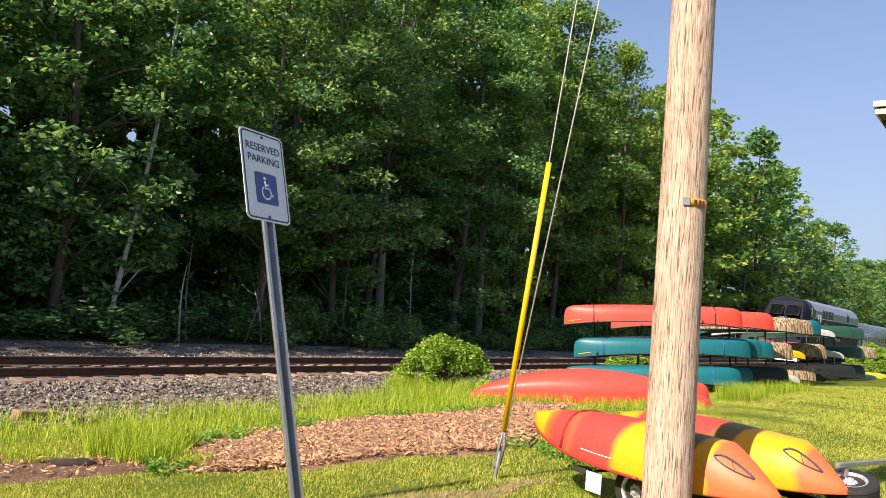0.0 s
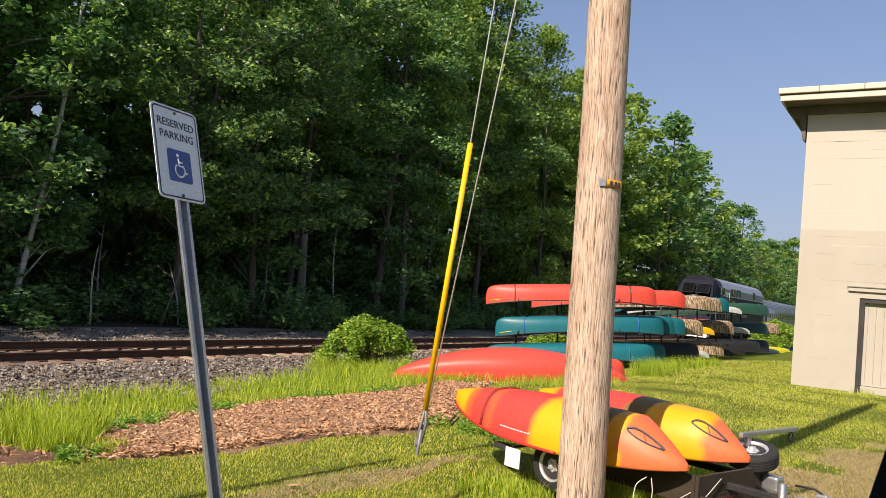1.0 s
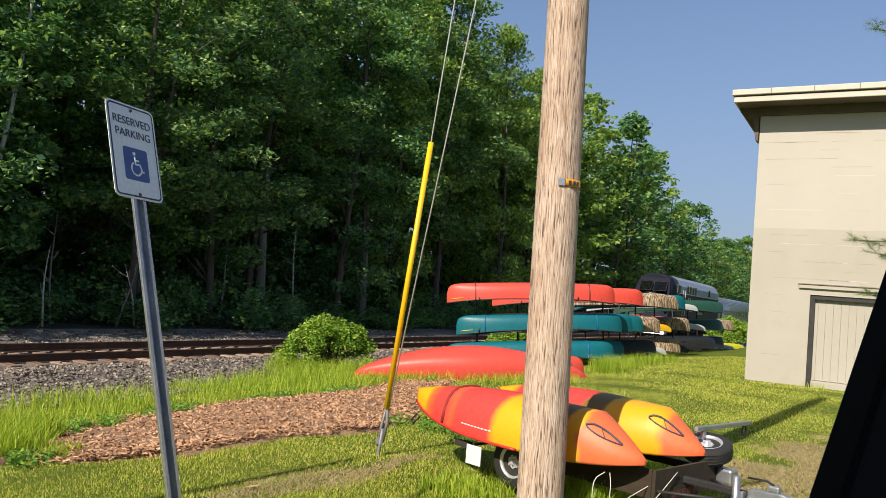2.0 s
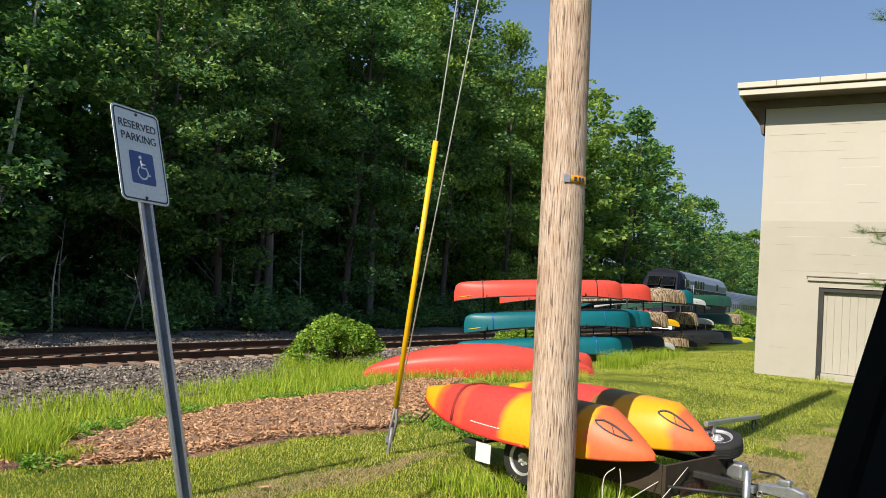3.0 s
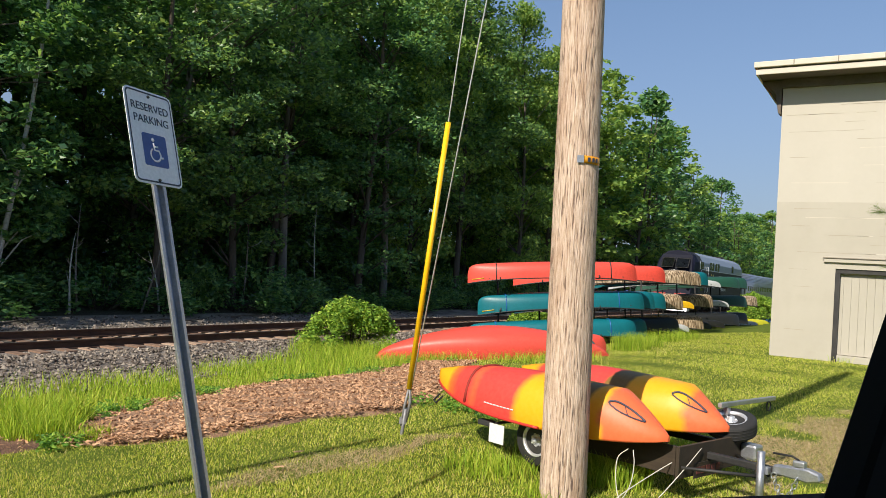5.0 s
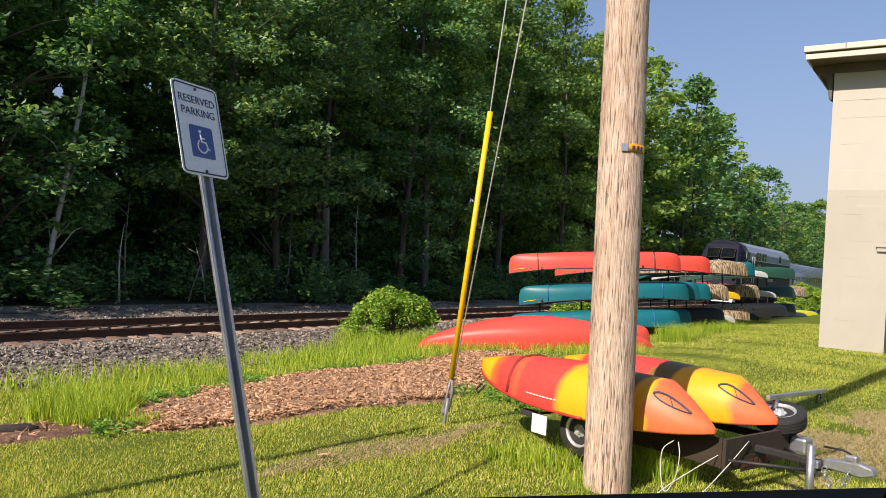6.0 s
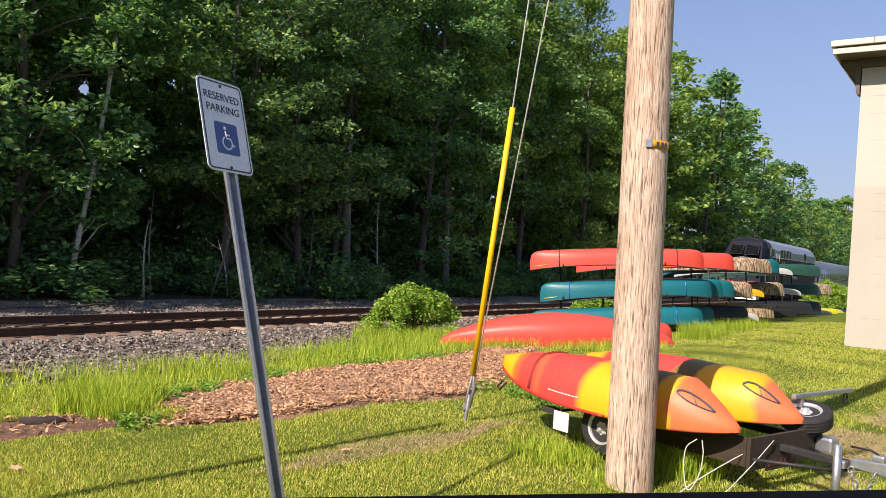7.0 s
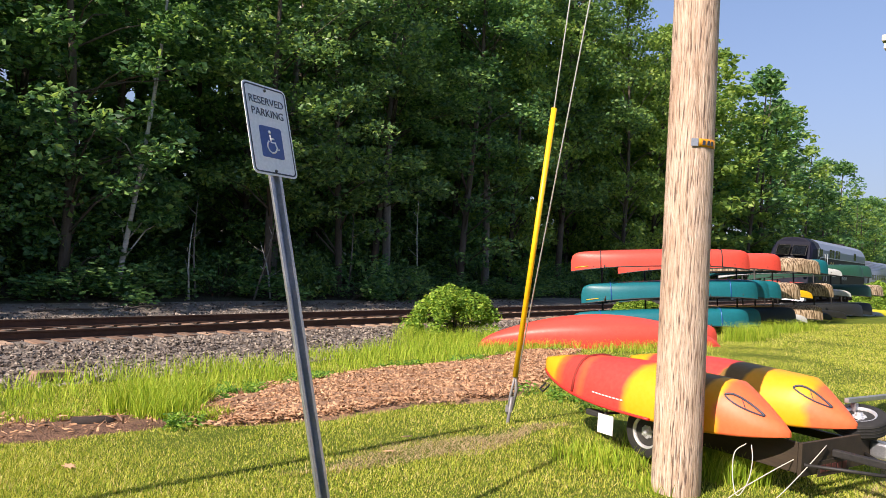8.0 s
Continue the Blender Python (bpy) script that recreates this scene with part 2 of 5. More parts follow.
def weathered_wood():
    m, nt, b = nodes_of("weathered_pole_wood", 0.9)
    grain = noise_of(nt, coords(nt, (125, 125, 6)), 1.0, 8, 0.75)
    crack = noise_of(nt, coords(nt, (110, 110, 6)), 1.0, 3, 0.5)
    broad = noise_of(nt, coords(nt, (4, 4, 1.1)), 1.0, 5)
    col = ramp_of(nt, grain, [(0.34, (0.20, 0.115, 0.07)), (0.43, (0.48, 0.34, 0.24)), (0.52, (0.62, 0.47, 0.36)), (0.64, (0.80, 0.67, 0.56))])
    col = mix_of(nt, ramp_of(nt, broad, [(0.48, (0, 0, 0)), (0.74, (0.6, 0.6, 0.6))]), col, (0.36, 0.20, 0.115))
    col = mix_of(nt, ramp_of(nt, crack, [(0.34, (0.9, 0.9, 0.9)), (0.43, (0, 0, 0))]), col, (0.09, 0.055, 0.04))
    knots = noise_of(nt, coords(nt, (6, 6, 4)), 1.0, 2)
    col = mix_of(nt, ramp_of(nt, knots, [(0.68, (0, 0, 0)), (0.74, (0.7, 0.7, 0.7))]), col, (0.2, 0.1, 0.06))
    nt.links.new(col, b.inputs["Base Color"])
    bump_of(nt, b, mix_of(nt, 0.5, grain, crack), 1.0, 0.02)
    return m


POLE_WOOD = weathered_wood()


def banded_plastic(name, stops):
    """Rotomoulded plastic whose colours run into each other along the hull."""
    m, nt, b = nodes_of(name, 0.46)
    b.inputs["Specular IOR Level"].default_value = 0.35
    tc = nt.nodes.new("ShaderNodeTexCoord")
    sep = nt.nodes.new("ShaderNodeSeparateXYZ")
    nt.links.new(tc.outputs["Object"], sep.inputs[0])
    n1 = noise_of(nt, coords(nt, (1, 1, 1)), 2.2, 3)
    ad = nt.nodes.new("ShaderNodeMath")
    ad.operation = 'MULTIPLY_ADD'
    nt.links.new(n1, ad.inputs[0])
    ad.inputs[1].default_value = 0.22
    nt.links.new(sep.outputs[0], ad.inputs[2])
    mr = nt.nodes.new("ShaderNodeMapRange")
    mr.inputs[1].default_value, mr.inputs[2].default_value = -1.11, 1.33
    nt.links.new(ad.outputs[0], mr.inputs[0])
    col = ramp_of(nt, mr.outputs[0], stops)
    nt.links.new(mix_of(nt, 0.05, col, ramp_of(nt, noise_of(nt, coords(nt, (1, 1, 1)), 30), [(0.3, (0.2, 0.05, 0.02)), (0.7, (0.9, 0.5, 0.3))])), b.inputs["Base Color"])
    bump_of(nt, b, noise_of(nt, coords(nt, (1, 1, 1)), 9), 0.06, 0.01)
    return m


# ---- building helpers ----
def eased(points, n=6):
    """A smooth line through the points."""
    p = [Vector(q) for q in points]
    p = [p[0] * 2 - p[1]] + p + [p[-1] * 2 - p[-2]]
    out = []
    for i in range(1, len(p) - 2):
        for k in range(n):
            t = k / n
            out.append(0.5 * (p[i] * 2 + (p[i + 1] - p[i - 1]) * t + (p[i - 1] * 2 - p[i] * 5 + p[i + 1] * 4 - p[i + 2]) * t * t + (p[i] * 3 - p[i - 1] - p[i + 1] * 3 + p[i + 2]) * t ** 3))
    return out + [p[-2]]


def part(name, bm, material, parent=None, label=""):
    """One mesh object from a bmesh, under a thing or a part."""
    me = bpy.data.meshes.new(name)
    bm.to_mesh(me)
    bm.free()
    for m in (material if isinstance(material, (list, tuple)) else [material]):
        me.materials.append(m)
    ob = new(name, me)
    if parent:
        ob.parent = parent
    if label:
        ob["label"] = label
    return ob


def share(name, mesh, parent, m):
    ob = new(name, mesh)
    ob.parent, ob.matrix_local = parent, m
    return ob


def thing(name, label, category, m=None, group="", kind=""):
    ob = new(name)
    ob.empty_display_size = 0.1
    if m is not None:
        ob.matrix_world = m
    return tagged(ob, label, category, group, kind)


def raw(name, verts, faces, material, parent=None, smooth=False):
    me = bpy.data.meshes.new(name)
    me.from_pydata(verts, [], faces)
    for m in (material if isinstance(material, (list, tuple)) else [material]):
        me.materials.append(m)
    if smooth:
        me.polygons.foreach_set("use_smooth", [True] * len(me.polygons))
    me.update()
    ob = new(name, me)
    if parent:
        ob.parent = parent
    return ob


def box(lo, hi, bevel=0.0, bm=None):
    bm = bm or bmesh.new()
    r = bmesh.ops.create_cube(bm, size=1.0)
    lo, hi = Vector(lo), Vector(hi)
    for v in r["verts"]:
        v.co = Vector(lo[i] + (hi[i] - lo[i]) * (v.co[i] + 0.5) for i in range(3))
    if bevel:
        es = list({e for v in r["verts"] for e in v.link_edges})
        bmesh.ops.bevel(bm, geom=es, offset=bevel, segments=2, affect='EDGES', profile=0.6)
    return bm


def tube(points, radius, seg=8, bm=None, caps=True):
    """A round bar along the points; radius may be a list."""
    bm = bm or bmesh.new()
    pts = [Vector(p) for p in points]
    rad = radius if isinstance(radius, (list, tuple)) else [radius] * len(pts)
    rings, ref = [], None
    for i, p in enumerate(pts):
        d = (pts[min(i + 1, len(pts) - 1)] - pts[max(i - 1, 0)]).normalized()
        if ref is None:
            ref = d.orthogonal().normalized()
        ref = (ref - d * ref.dot(d)).normalized()
        side = d.cross(ref)
        rings.append([bm.verts.new(p + (ref * math.cos(a) + side * math.sin(a)) * rad[i]) for a in (2 * math.pi * k / seg for k in range(seg))])
    for a, b in zip(rings, rings[1:]):
        for k in range(seg):
            bm.faces.new((a[k], a[(k + 1) % seg], b[(k + 1) % seg], b[k])).smooth = True
    if caps:
        bm.faces.new(rings[0][::-1])
        bm.faces.new(rings[-1])
    return bm


def loft(rings, closed=True, caps=True, bm=None, smooth=True):
    bm = bm or bmesh.new()
    vs = [[bm.verts.new(p) for p in r] for r in rings]
    n = len(vs[0])
    for a, b in zip(vs, vs[1:]):
        for k in range(n if closed else n - 1):
            j = (k + 1) % n
            bm.faces.new((a[k], a[j], b[j], b[k])).smooth = smooth
    if caps and closed:
        bm.faces.new(vs[0][::-1])
        bm.faces.new(vs[-1])
    bmesh.ops.recalc_face_normals(bm, faces=bm.faces)
    return bm


def prism(outline, y0, y1, bm=None, bevel=0.0):
    """A flat outline in x, z given a thickness along y."""
    bm = bm or bmesh.new()
    a = [bm.verts.new((x, y0, z)) for x, z in outline]
    b = [bm.verts.new((x, y1, z)) for x, z in outline]
    fs = [bm.faces.new(a), bm.faces.new(b[::-1])]
    for k in range(len(a)):
        j = (k + 1) % len(a)
        fs.append(bm.faces.new((a[k], b[k], b[j], a[j])))
    bmesh.ops.recalc_face_normals(bm, faces=fs)
    if bevel:
        bmesh.ops.bevel(bm, geom=list(bm.edges), offset=bevel, segments=1, affect='EDGES')
    return bm


def lathe(profile, seg=24, axis="z", bm=None, caps=True):
    """Turns (radius, height) pairs about an axis."""
    def place(r, h, a):
        c, s = r * math.cos(a), r * math.sin(a)
        return (c, s, h) if axis == "z" else (c, h, s)
    return loft([[place(r, h, 2 * math.pi * k / seg) for k in range(seg)] for r, h in profile], bm=bm, caps=caps)


def words(text, size, material, parent, m, depth=0.002, label=""):
    cu = bpy.data.curves.new("lettering", 'FONT')
    cu.body, cu.size, cu.extrude, cu.align_x, cu.align_y = text, size, depth, 'CENTER', 'CENTER'
    tmp = bpy.data.objects.new("lettering", cu)
    scene.collection.objects.link(tmp)
    me = bpy.data.meshes.new_from_object(tmp)
    bpy.data.objects.remove(tmp)
    me.materials.clear()
    me.materials.append(material)
    ob = new("lettering", me)
    ob.parent, ob.matrix_local = parent, m
    if label:
        ob["label"] = label
    return ob


rng = np.random.default_rng(7)

# ---- ground: one sheet with lawn, track bed and forest floor ----
def ground_sheet():
    ss = sorted(set([-400, -200, -100, -60, -40, -25, -15, -9, -7, -5, -4, -2.7, -1, 1.2, 2.0, 2.7, 3.4, 4.2] + list(np.arange(5, 20, 0.6).round(2)) + [22, 26, 32, 45, 60, 100, 200, 400]))
    us = sorted(set([-400, -200, -100, -60, -40] + list(np.arange(-25, 40, 1.2).round(2)) + list(range(42, 120, 6)) + [140, 180, 250, 400, 700]))
    verts, faces, slot = [], [], []
    for i, s in enumerate(ss):
        for j, u in enumerate(us):
            x, y = at(s, u)
            wob = 0.025 * noise.noise(Vector((x * 0.6, y * 0.6, 0))) if 4 < s < 60 else 0.0
            verts.append((x, y, float(gz(x, y)) + wob))
    n = len(us)
    for i in range(len(ss) - 1):
        for j in range(n - 1):
            faces.append((i * n + j, i * n + j + 1, (i + 1) * n + j + 1, (i + 1) * n + j))
            mid = (ss[i] + ss[i + 1]) / 2
            slot.append(1 if -6.8 < mid < 3.4 else 2 if mid <= -6.8 else 0)
    ob = raw("ground", verts, [f[::-1] for f in faces], [LAWN, BALLAST, SOIL], smooth=True)
    ob.data.polygons.foreach_set("material_index", slot)
    return tagged(ob, "mown lawn sloping down to a gravel railway bed and forest floor", "ground", kind="structure")


ground_sheet()


# ---- railway ----
TRACK = pose(*at(-0.7525, 0), -0.45, 0, 0, 57.5)       # x along the track, z from the railhead


def railway():
    track = thing("railway_track", "rusty steel rails on weathered wooden ties in grey ballast", "railway", TRACK, kind="structure")
    prof = [(-0.075, -0.18), (0.075, -0.18), (0.075, -0.165), (0.012, -0.14), (0.010, -0.05), (0.036, -0.035), (0.036, -0.006), (0.028, 0.0), (-0.028, 0.0), (-0.036, -0.006), (-0.036, -0.035), (-0.010, -0.05), (-0.012, -0.14), (-0.075, -0.165)]
    for y, tall, lift in ((-0.7525, 1.0, -0.028), (0.7525, 1.0, 0.012)):      # the far rail lies a little higher
        bm = bmesh.new()
        rings = [[bm.verts.new((x, y + a, b * tall + lift)) for a, b in prof] for x in (-60, -20, 0, 20, 40, 80, 160, 300)]
        for a, b in zip(rings, rings[1:]):
            for k in range(len(prof)):
                j = (k + 1) % len(prof)
                f = bm.faces.new((a[k], a[j], b[j], b[k]))
                f.material_index = 1 if k == 7 else 0
        bmesh.ops.recalc_face_normals(bm, faces=bm.faces)
        part("rail", bm, [RAIL, RAIL_TOP], track)
    bm = box((-0.11, -1.3, -0.36), (0.11, 1.3, -0.182), 0.012)
    me = bpy.data.meshes.new("tie")
    bm.to_mesh(me)
    bm.free()
    me.materials.append(TIE_WOOD)
    pm = bpy.data.meshes.new("tie_plate")
    bm = box((-0.09, -0.16, -0.186), (0.09, 0.16, -0.172), 0.004)
    bm.to_mesh(pm)
    bm.free()
    pm.materials.append(RAIL)
    rnd = random.Random(3)
    for k in range(230):
        x = -14 + 0.52 * k
        tie = share("tie", me, track, pose(x + rnd.uniform(-0.04, 0.04), rnd.uniform(-0.08, 0.08), rnd.uniform(-0.012, 0.006), 0, rnd.uniform(-1, 1), rnd.uniform(-1.6, 1.6)))
    # ballast stones, thickest where the camera passes
    oct_v = np.array([(1, 0, 0), (-1, 0, 0), (0, 1, 0), (0, -1, 0), (0, 0, 1), (0, 0, -1)], float)
    oct_f = np.array([(0, 2, 4), (2, 1, 4), (1, 3, 4), (3, 0, 4), (2, 0, 5), (1, 2, 5), (3, 1, 5), (0, 3, 5)])
    N = 26000
    u = -9 + 38 * rng.random(N) ** 1.3
    s = rng.uniform(-3.6, 3.6, N)
    near = rng.random(N) < 0.6
    s[near] = rng.uniform(0.6, 3.5, near.sum())
    keep = (s < 2.7) | (rng.random(N) < 0.4)
    u, s = u[keep], s[keep]
    ex, bank = 4000, 4200
    u = np.concatenate([u, rng.uniform(-9, 4, ex), -9 + 36 * rng.random(bank) ** 1.2])
    s = np.concatenate([s, rng.uniform(3.0, 5.2, ex), rng.uniform(-6.6, -2.4, bank)])
    N = len(u)
    x, y = PX + NX * s + UX * u, PY + NY * s + UY * u
    z = np.interp(s, PROFILE_S, PROFILE_Z) + rng.uniform(0.0, 0.035, N)
    z[(s > -2.3) & (s < 0.75)] -= 0.03
    r = rng.uniform(0.017, 0.050, N)
    vs = oct_v[None] * r[:, None, None] * rng.uniform(0.6, 1.25, (N, 6, 3)) + rng.normal(0, 0.25, (N, 6, 3)) * r[:, None, None]
    ang = rng.uniform(0, 6.28, N)
    c, sn = np.cos(ang)[:, None], np.sin(ang)[:, None]
    vx, vy = vs[:, :, 0] * c - vs[:, :, 1] * sn, vs[:, :, 0] * sn + vs[:, :, 1] * c
    vs = np.stack([vx + x[:, None], vy + y[:, None], vs[:, :, 2] * 0.8 + z[:, None]], -1).reshape(-1, 3)
    fs = (oct_f[None] + 6 * np.arange(N)[:, None, None]).reshape(-1, 3)
    tagged(raw("ballast_stones", vs.tolist(), fs.tolist(), STONE), "crushed grey and brown ballast stones beside the rails", "gravel", kind="stuff")


railway()


# ---- building ----
def building():
    bx, by = 8.08, 17.91
    m = pose(bx, by, 0, 0, 0, -32.5)       # x along the front wall, y into the building
    b = thing("storage_building", "two-storey cream painted block building with a deep flat eave", "building", m)
    L, D, MID, TOP = 14.0, 16.0, 3.61, 6.30
    # front wall with the door's opening: lower band and upper band
    d0, d1, dh = 1.30, 4.1, 2.10
    for lo, hi in (((0, 0, -0.5), (d0, 0.3, MID)), ((d1, 0, -0.5), (L, 0.3, MID)), ((d0, 0, dh), (d1, 0.3, MID))):
        part("wall", box(lo, hi, 0.0), CREAM_LOW, b)
    part("wall", box((0, 0.006, MID), (L, 0.3, TOP)), CREAM, b, "paler cream upper wall")
    part("wall", box((0.0, 0.302, -0.5), (0.3, D, TOP)), CREAM, b)
    part("wall", box((L - 0.3, 0.302, -0.5), (L, D, TOP)), CREAM, b)
    part("wall", box((0.302, D - 0.3, -0.5), (L - 0.302, D, TOP)), CREAM, b)
    # block courses that show through the paint here and there
    rnd = random.Random(5)
    for k in range(64):
        z = 0.2 * round(rnd.uniform(0.6, 6.1) / 0.2) + 0.05
        x0 = rnd.uniform(0.1, 4.4)
        ln = rnd.choice((0.4, 0.4, 0.8, 1.2))
        y = -0.0015 if z < MID else 0.0045
        if z < 2.45 and x0 + ln > d0 - 0.3:
            continue
        part("block_joint", box((x0, y, z), (x0 + ln, y + 0.01, z + rnd.uniform(0.006, 0.012))), TRIM if rnd.random() < 0.3 else JOINT, b)
    # sliding door of vertical planks, lintel board and plinth
    door = part("door", box((d0, 0.16, 0.16), (d1, 0.2, dh)), CREAM_LOW, b, "cream plank door")
    x = d0 + 0.02
    while x < d1 - 0.05:
        part("plank", box((x, 0.135, 0.165), (x + 0.153, 0.158, dh - 0.01), 0.003), CREAM_LOW, door)
        x += 0.156
    # dark strips left and above stand in for shade in the deep doorway
    part("jamb_shade_strip", box((d0 - 0.004, 0.03, -0.05), (d0 + 0.10, 0.133, dh - 0.10)), STEEL_DARK, b, "dark door frame standing in for shade in the recess")
    part("head_shade_strip", box((d0 - 0.004, 0.03, dh - 0.098), (d1, 0.133, dh + 0.003)), STEEL_DARK, b, "dark door frame standing in for shade in the recess")
    part("threshold", box((d0 + 0.102, 0.02, -0.2), (d1, 0.158, 0.155), 0.01), CREAM_LOW, b)
    part("lintel", box((d0 - 0.24, -0.06, 2.24), (d1 + 0.3, -0.002, 2.33), 0.01), CREAM_LOW, b)
    part("lintel_flashing", box((d0 - 0.26, -0.085, 2.332), (d1 + 0.32, -0.003, 2.35)), SOFFIT, b)
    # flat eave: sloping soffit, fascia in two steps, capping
    # soffit, roof edge and corbel carry the darkened eave colour as shade
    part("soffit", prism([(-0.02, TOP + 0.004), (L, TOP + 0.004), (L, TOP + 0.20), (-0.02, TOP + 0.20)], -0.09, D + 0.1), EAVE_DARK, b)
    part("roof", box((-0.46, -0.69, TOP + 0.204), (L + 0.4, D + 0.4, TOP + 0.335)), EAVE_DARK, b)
    for lo, hi in (((-0.50, -0.74), (L + 0.4, -0.693)), ((-0.50, -0.692), (-0.463, D + 0.42))):
        part("fascia", box((*lo, TOP + 0.18), (*hi, TOP + 0.305), 0.008), TRIM, b)
    part("capping", box((-0.54, -0.80, TOP + 0.337), (L + 0.42, D + 0.44, TOP + 0.47), 0.015), TRIM, b, "cream roof capping with worn joints")
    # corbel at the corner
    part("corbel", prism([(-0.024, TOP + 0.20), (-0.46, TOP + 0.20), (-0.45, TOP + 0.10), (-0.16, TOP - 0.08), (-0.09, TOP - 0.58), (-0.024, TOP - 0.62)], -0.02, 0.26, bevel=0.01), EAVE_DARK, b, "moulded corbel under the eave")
    for k in range(9):
        part("capping_joint", box((0.3 + 0.9 * k, -0.806, TOP + 0.345), (0.32 + 0.9 * k, -0.79, TOP + 0.465)), SOFFIT, b)
    return b


building()


# ---- utility pole with guy wires ----
def utility_pole():
    foot, top = Vector((0.99, 5.12, -0.3)), Vector((0.79, 5.05, 9.6))
    pole = thing("utility_pole", "weathered cracked wooden utility pole with a numbered tag", "pole", pose(*foot))
    d = top - foot
    bm = bmesh.new()
    rings = []
    for i in range(49):
        f = i / 48
        c = d * f
        r0 = 0.157 - 0.042 * f
        ring = []
        for k in range(40):
            a = 2 * math.pi * k / 40
            r = r0 * (1 + 0.025 * noise.noise(Vector((math.cos(a) * 5, math.sin(a) * 5, f * 3))) + 0.012 * noise.noise(Vector((math.cos(a) * 14, math.sin(a) * 14, f * 6))))
            ring.append((c.x + r * math.cos(a), c.y + r * math.sin(a), c.z))
        rings.append(ring)
    part("shaft", loft(rings, bm=bm), POLE_WOOD, pole)
    tag = part("number_tag", loft([[((0.1475 + o) * math.cos(a), (0.1475 + o) * math.sin(a), z) for o, z in ((0, -0.025), (0, 0.025), (0.006, 0.025), (0.006, -0.025))] for a in np.linspace(radians(-86), radians(-26), 9)]), TAG_ORANGE, pole, "orange and steel number tag")
    tag.location = d * (2.54 / d.z)
    for a in (-70, -57, -45):
        bar = part("tag_mark", box((-0.009, -0.002, -0.014), (0.009, 0.002, 0.014)), INK, tag)
        bar.matrix_local = pose(0.1548 * math.cos(radians(a)), 0.1548 * math.sin(radians(a)), 0, 0, 0, a + 90)
    st = part("steel_end", box((-0.022, -0.002, -0.024), (0.022, 0.003, 0.024)), GALV, tag)
    st.matrix_local = pose(0.1565 * math.cos(radians(-92)), 0.1565 * math.sin(radians(-92)), 0, 0, 0, -2)
    # guy: anchor rod, two strands, yellow guard
    A = Vector((-0.145, 6.83, 0.0))
    guy = thing("guy_wire", "steel guy wires with a yellow plastic guard on a ground anchor", "guy wire", pose(*A))
    e1, e2 = Vector((0.72, -0.62, 8.9)), Vector((1.16, -0.98, 9.2))
    low = Vector((0.038, -0.032, 0.40))
    part("anchor_rod", tube([(-0.02, 0.02, -0.25), (0, 0, 0.0), low * 0.55], 0.016, 8), WIRE, guy)
    part("guy_grip", tube([low * 0.25 + Vector((0.02, 0, 0)), low * 0.7 + Vector((0.03, 0, 0)), low * 1.1], [0.011, 0.014, 0.010], 8), WIRE, guy)
    part("guy_grip", tube([low * 0.15 + Vector((-0.02, 0, 0)), low * 0.6 + Vector((-0.015, 0, 0)), low * 1.05], [0.008, 0.012, 0.010], 8), WIRE, guy)
    part("clamp", box((-0.03, -0.02, 0.08), (0.03, 0.02, 0.14), 0.006), WIRE, guy)
    g1 = low + (e1 - low) * (2.36 / (e1 - low).length)
    bm = tube([low, g1], 0.024, 14)
    part("guard", bm, YELLOW, guy, "yellow plastic guard")
    part("strand", tube([low * 0.9, e1], 0.006, 6), WIRE_NEW, guy)
    part("strand", tube([low * 0.7 + Vector((0.015, 0, 0)), e2], 0.0065, 6), WIRE_NEW, guy)


utility_pole()


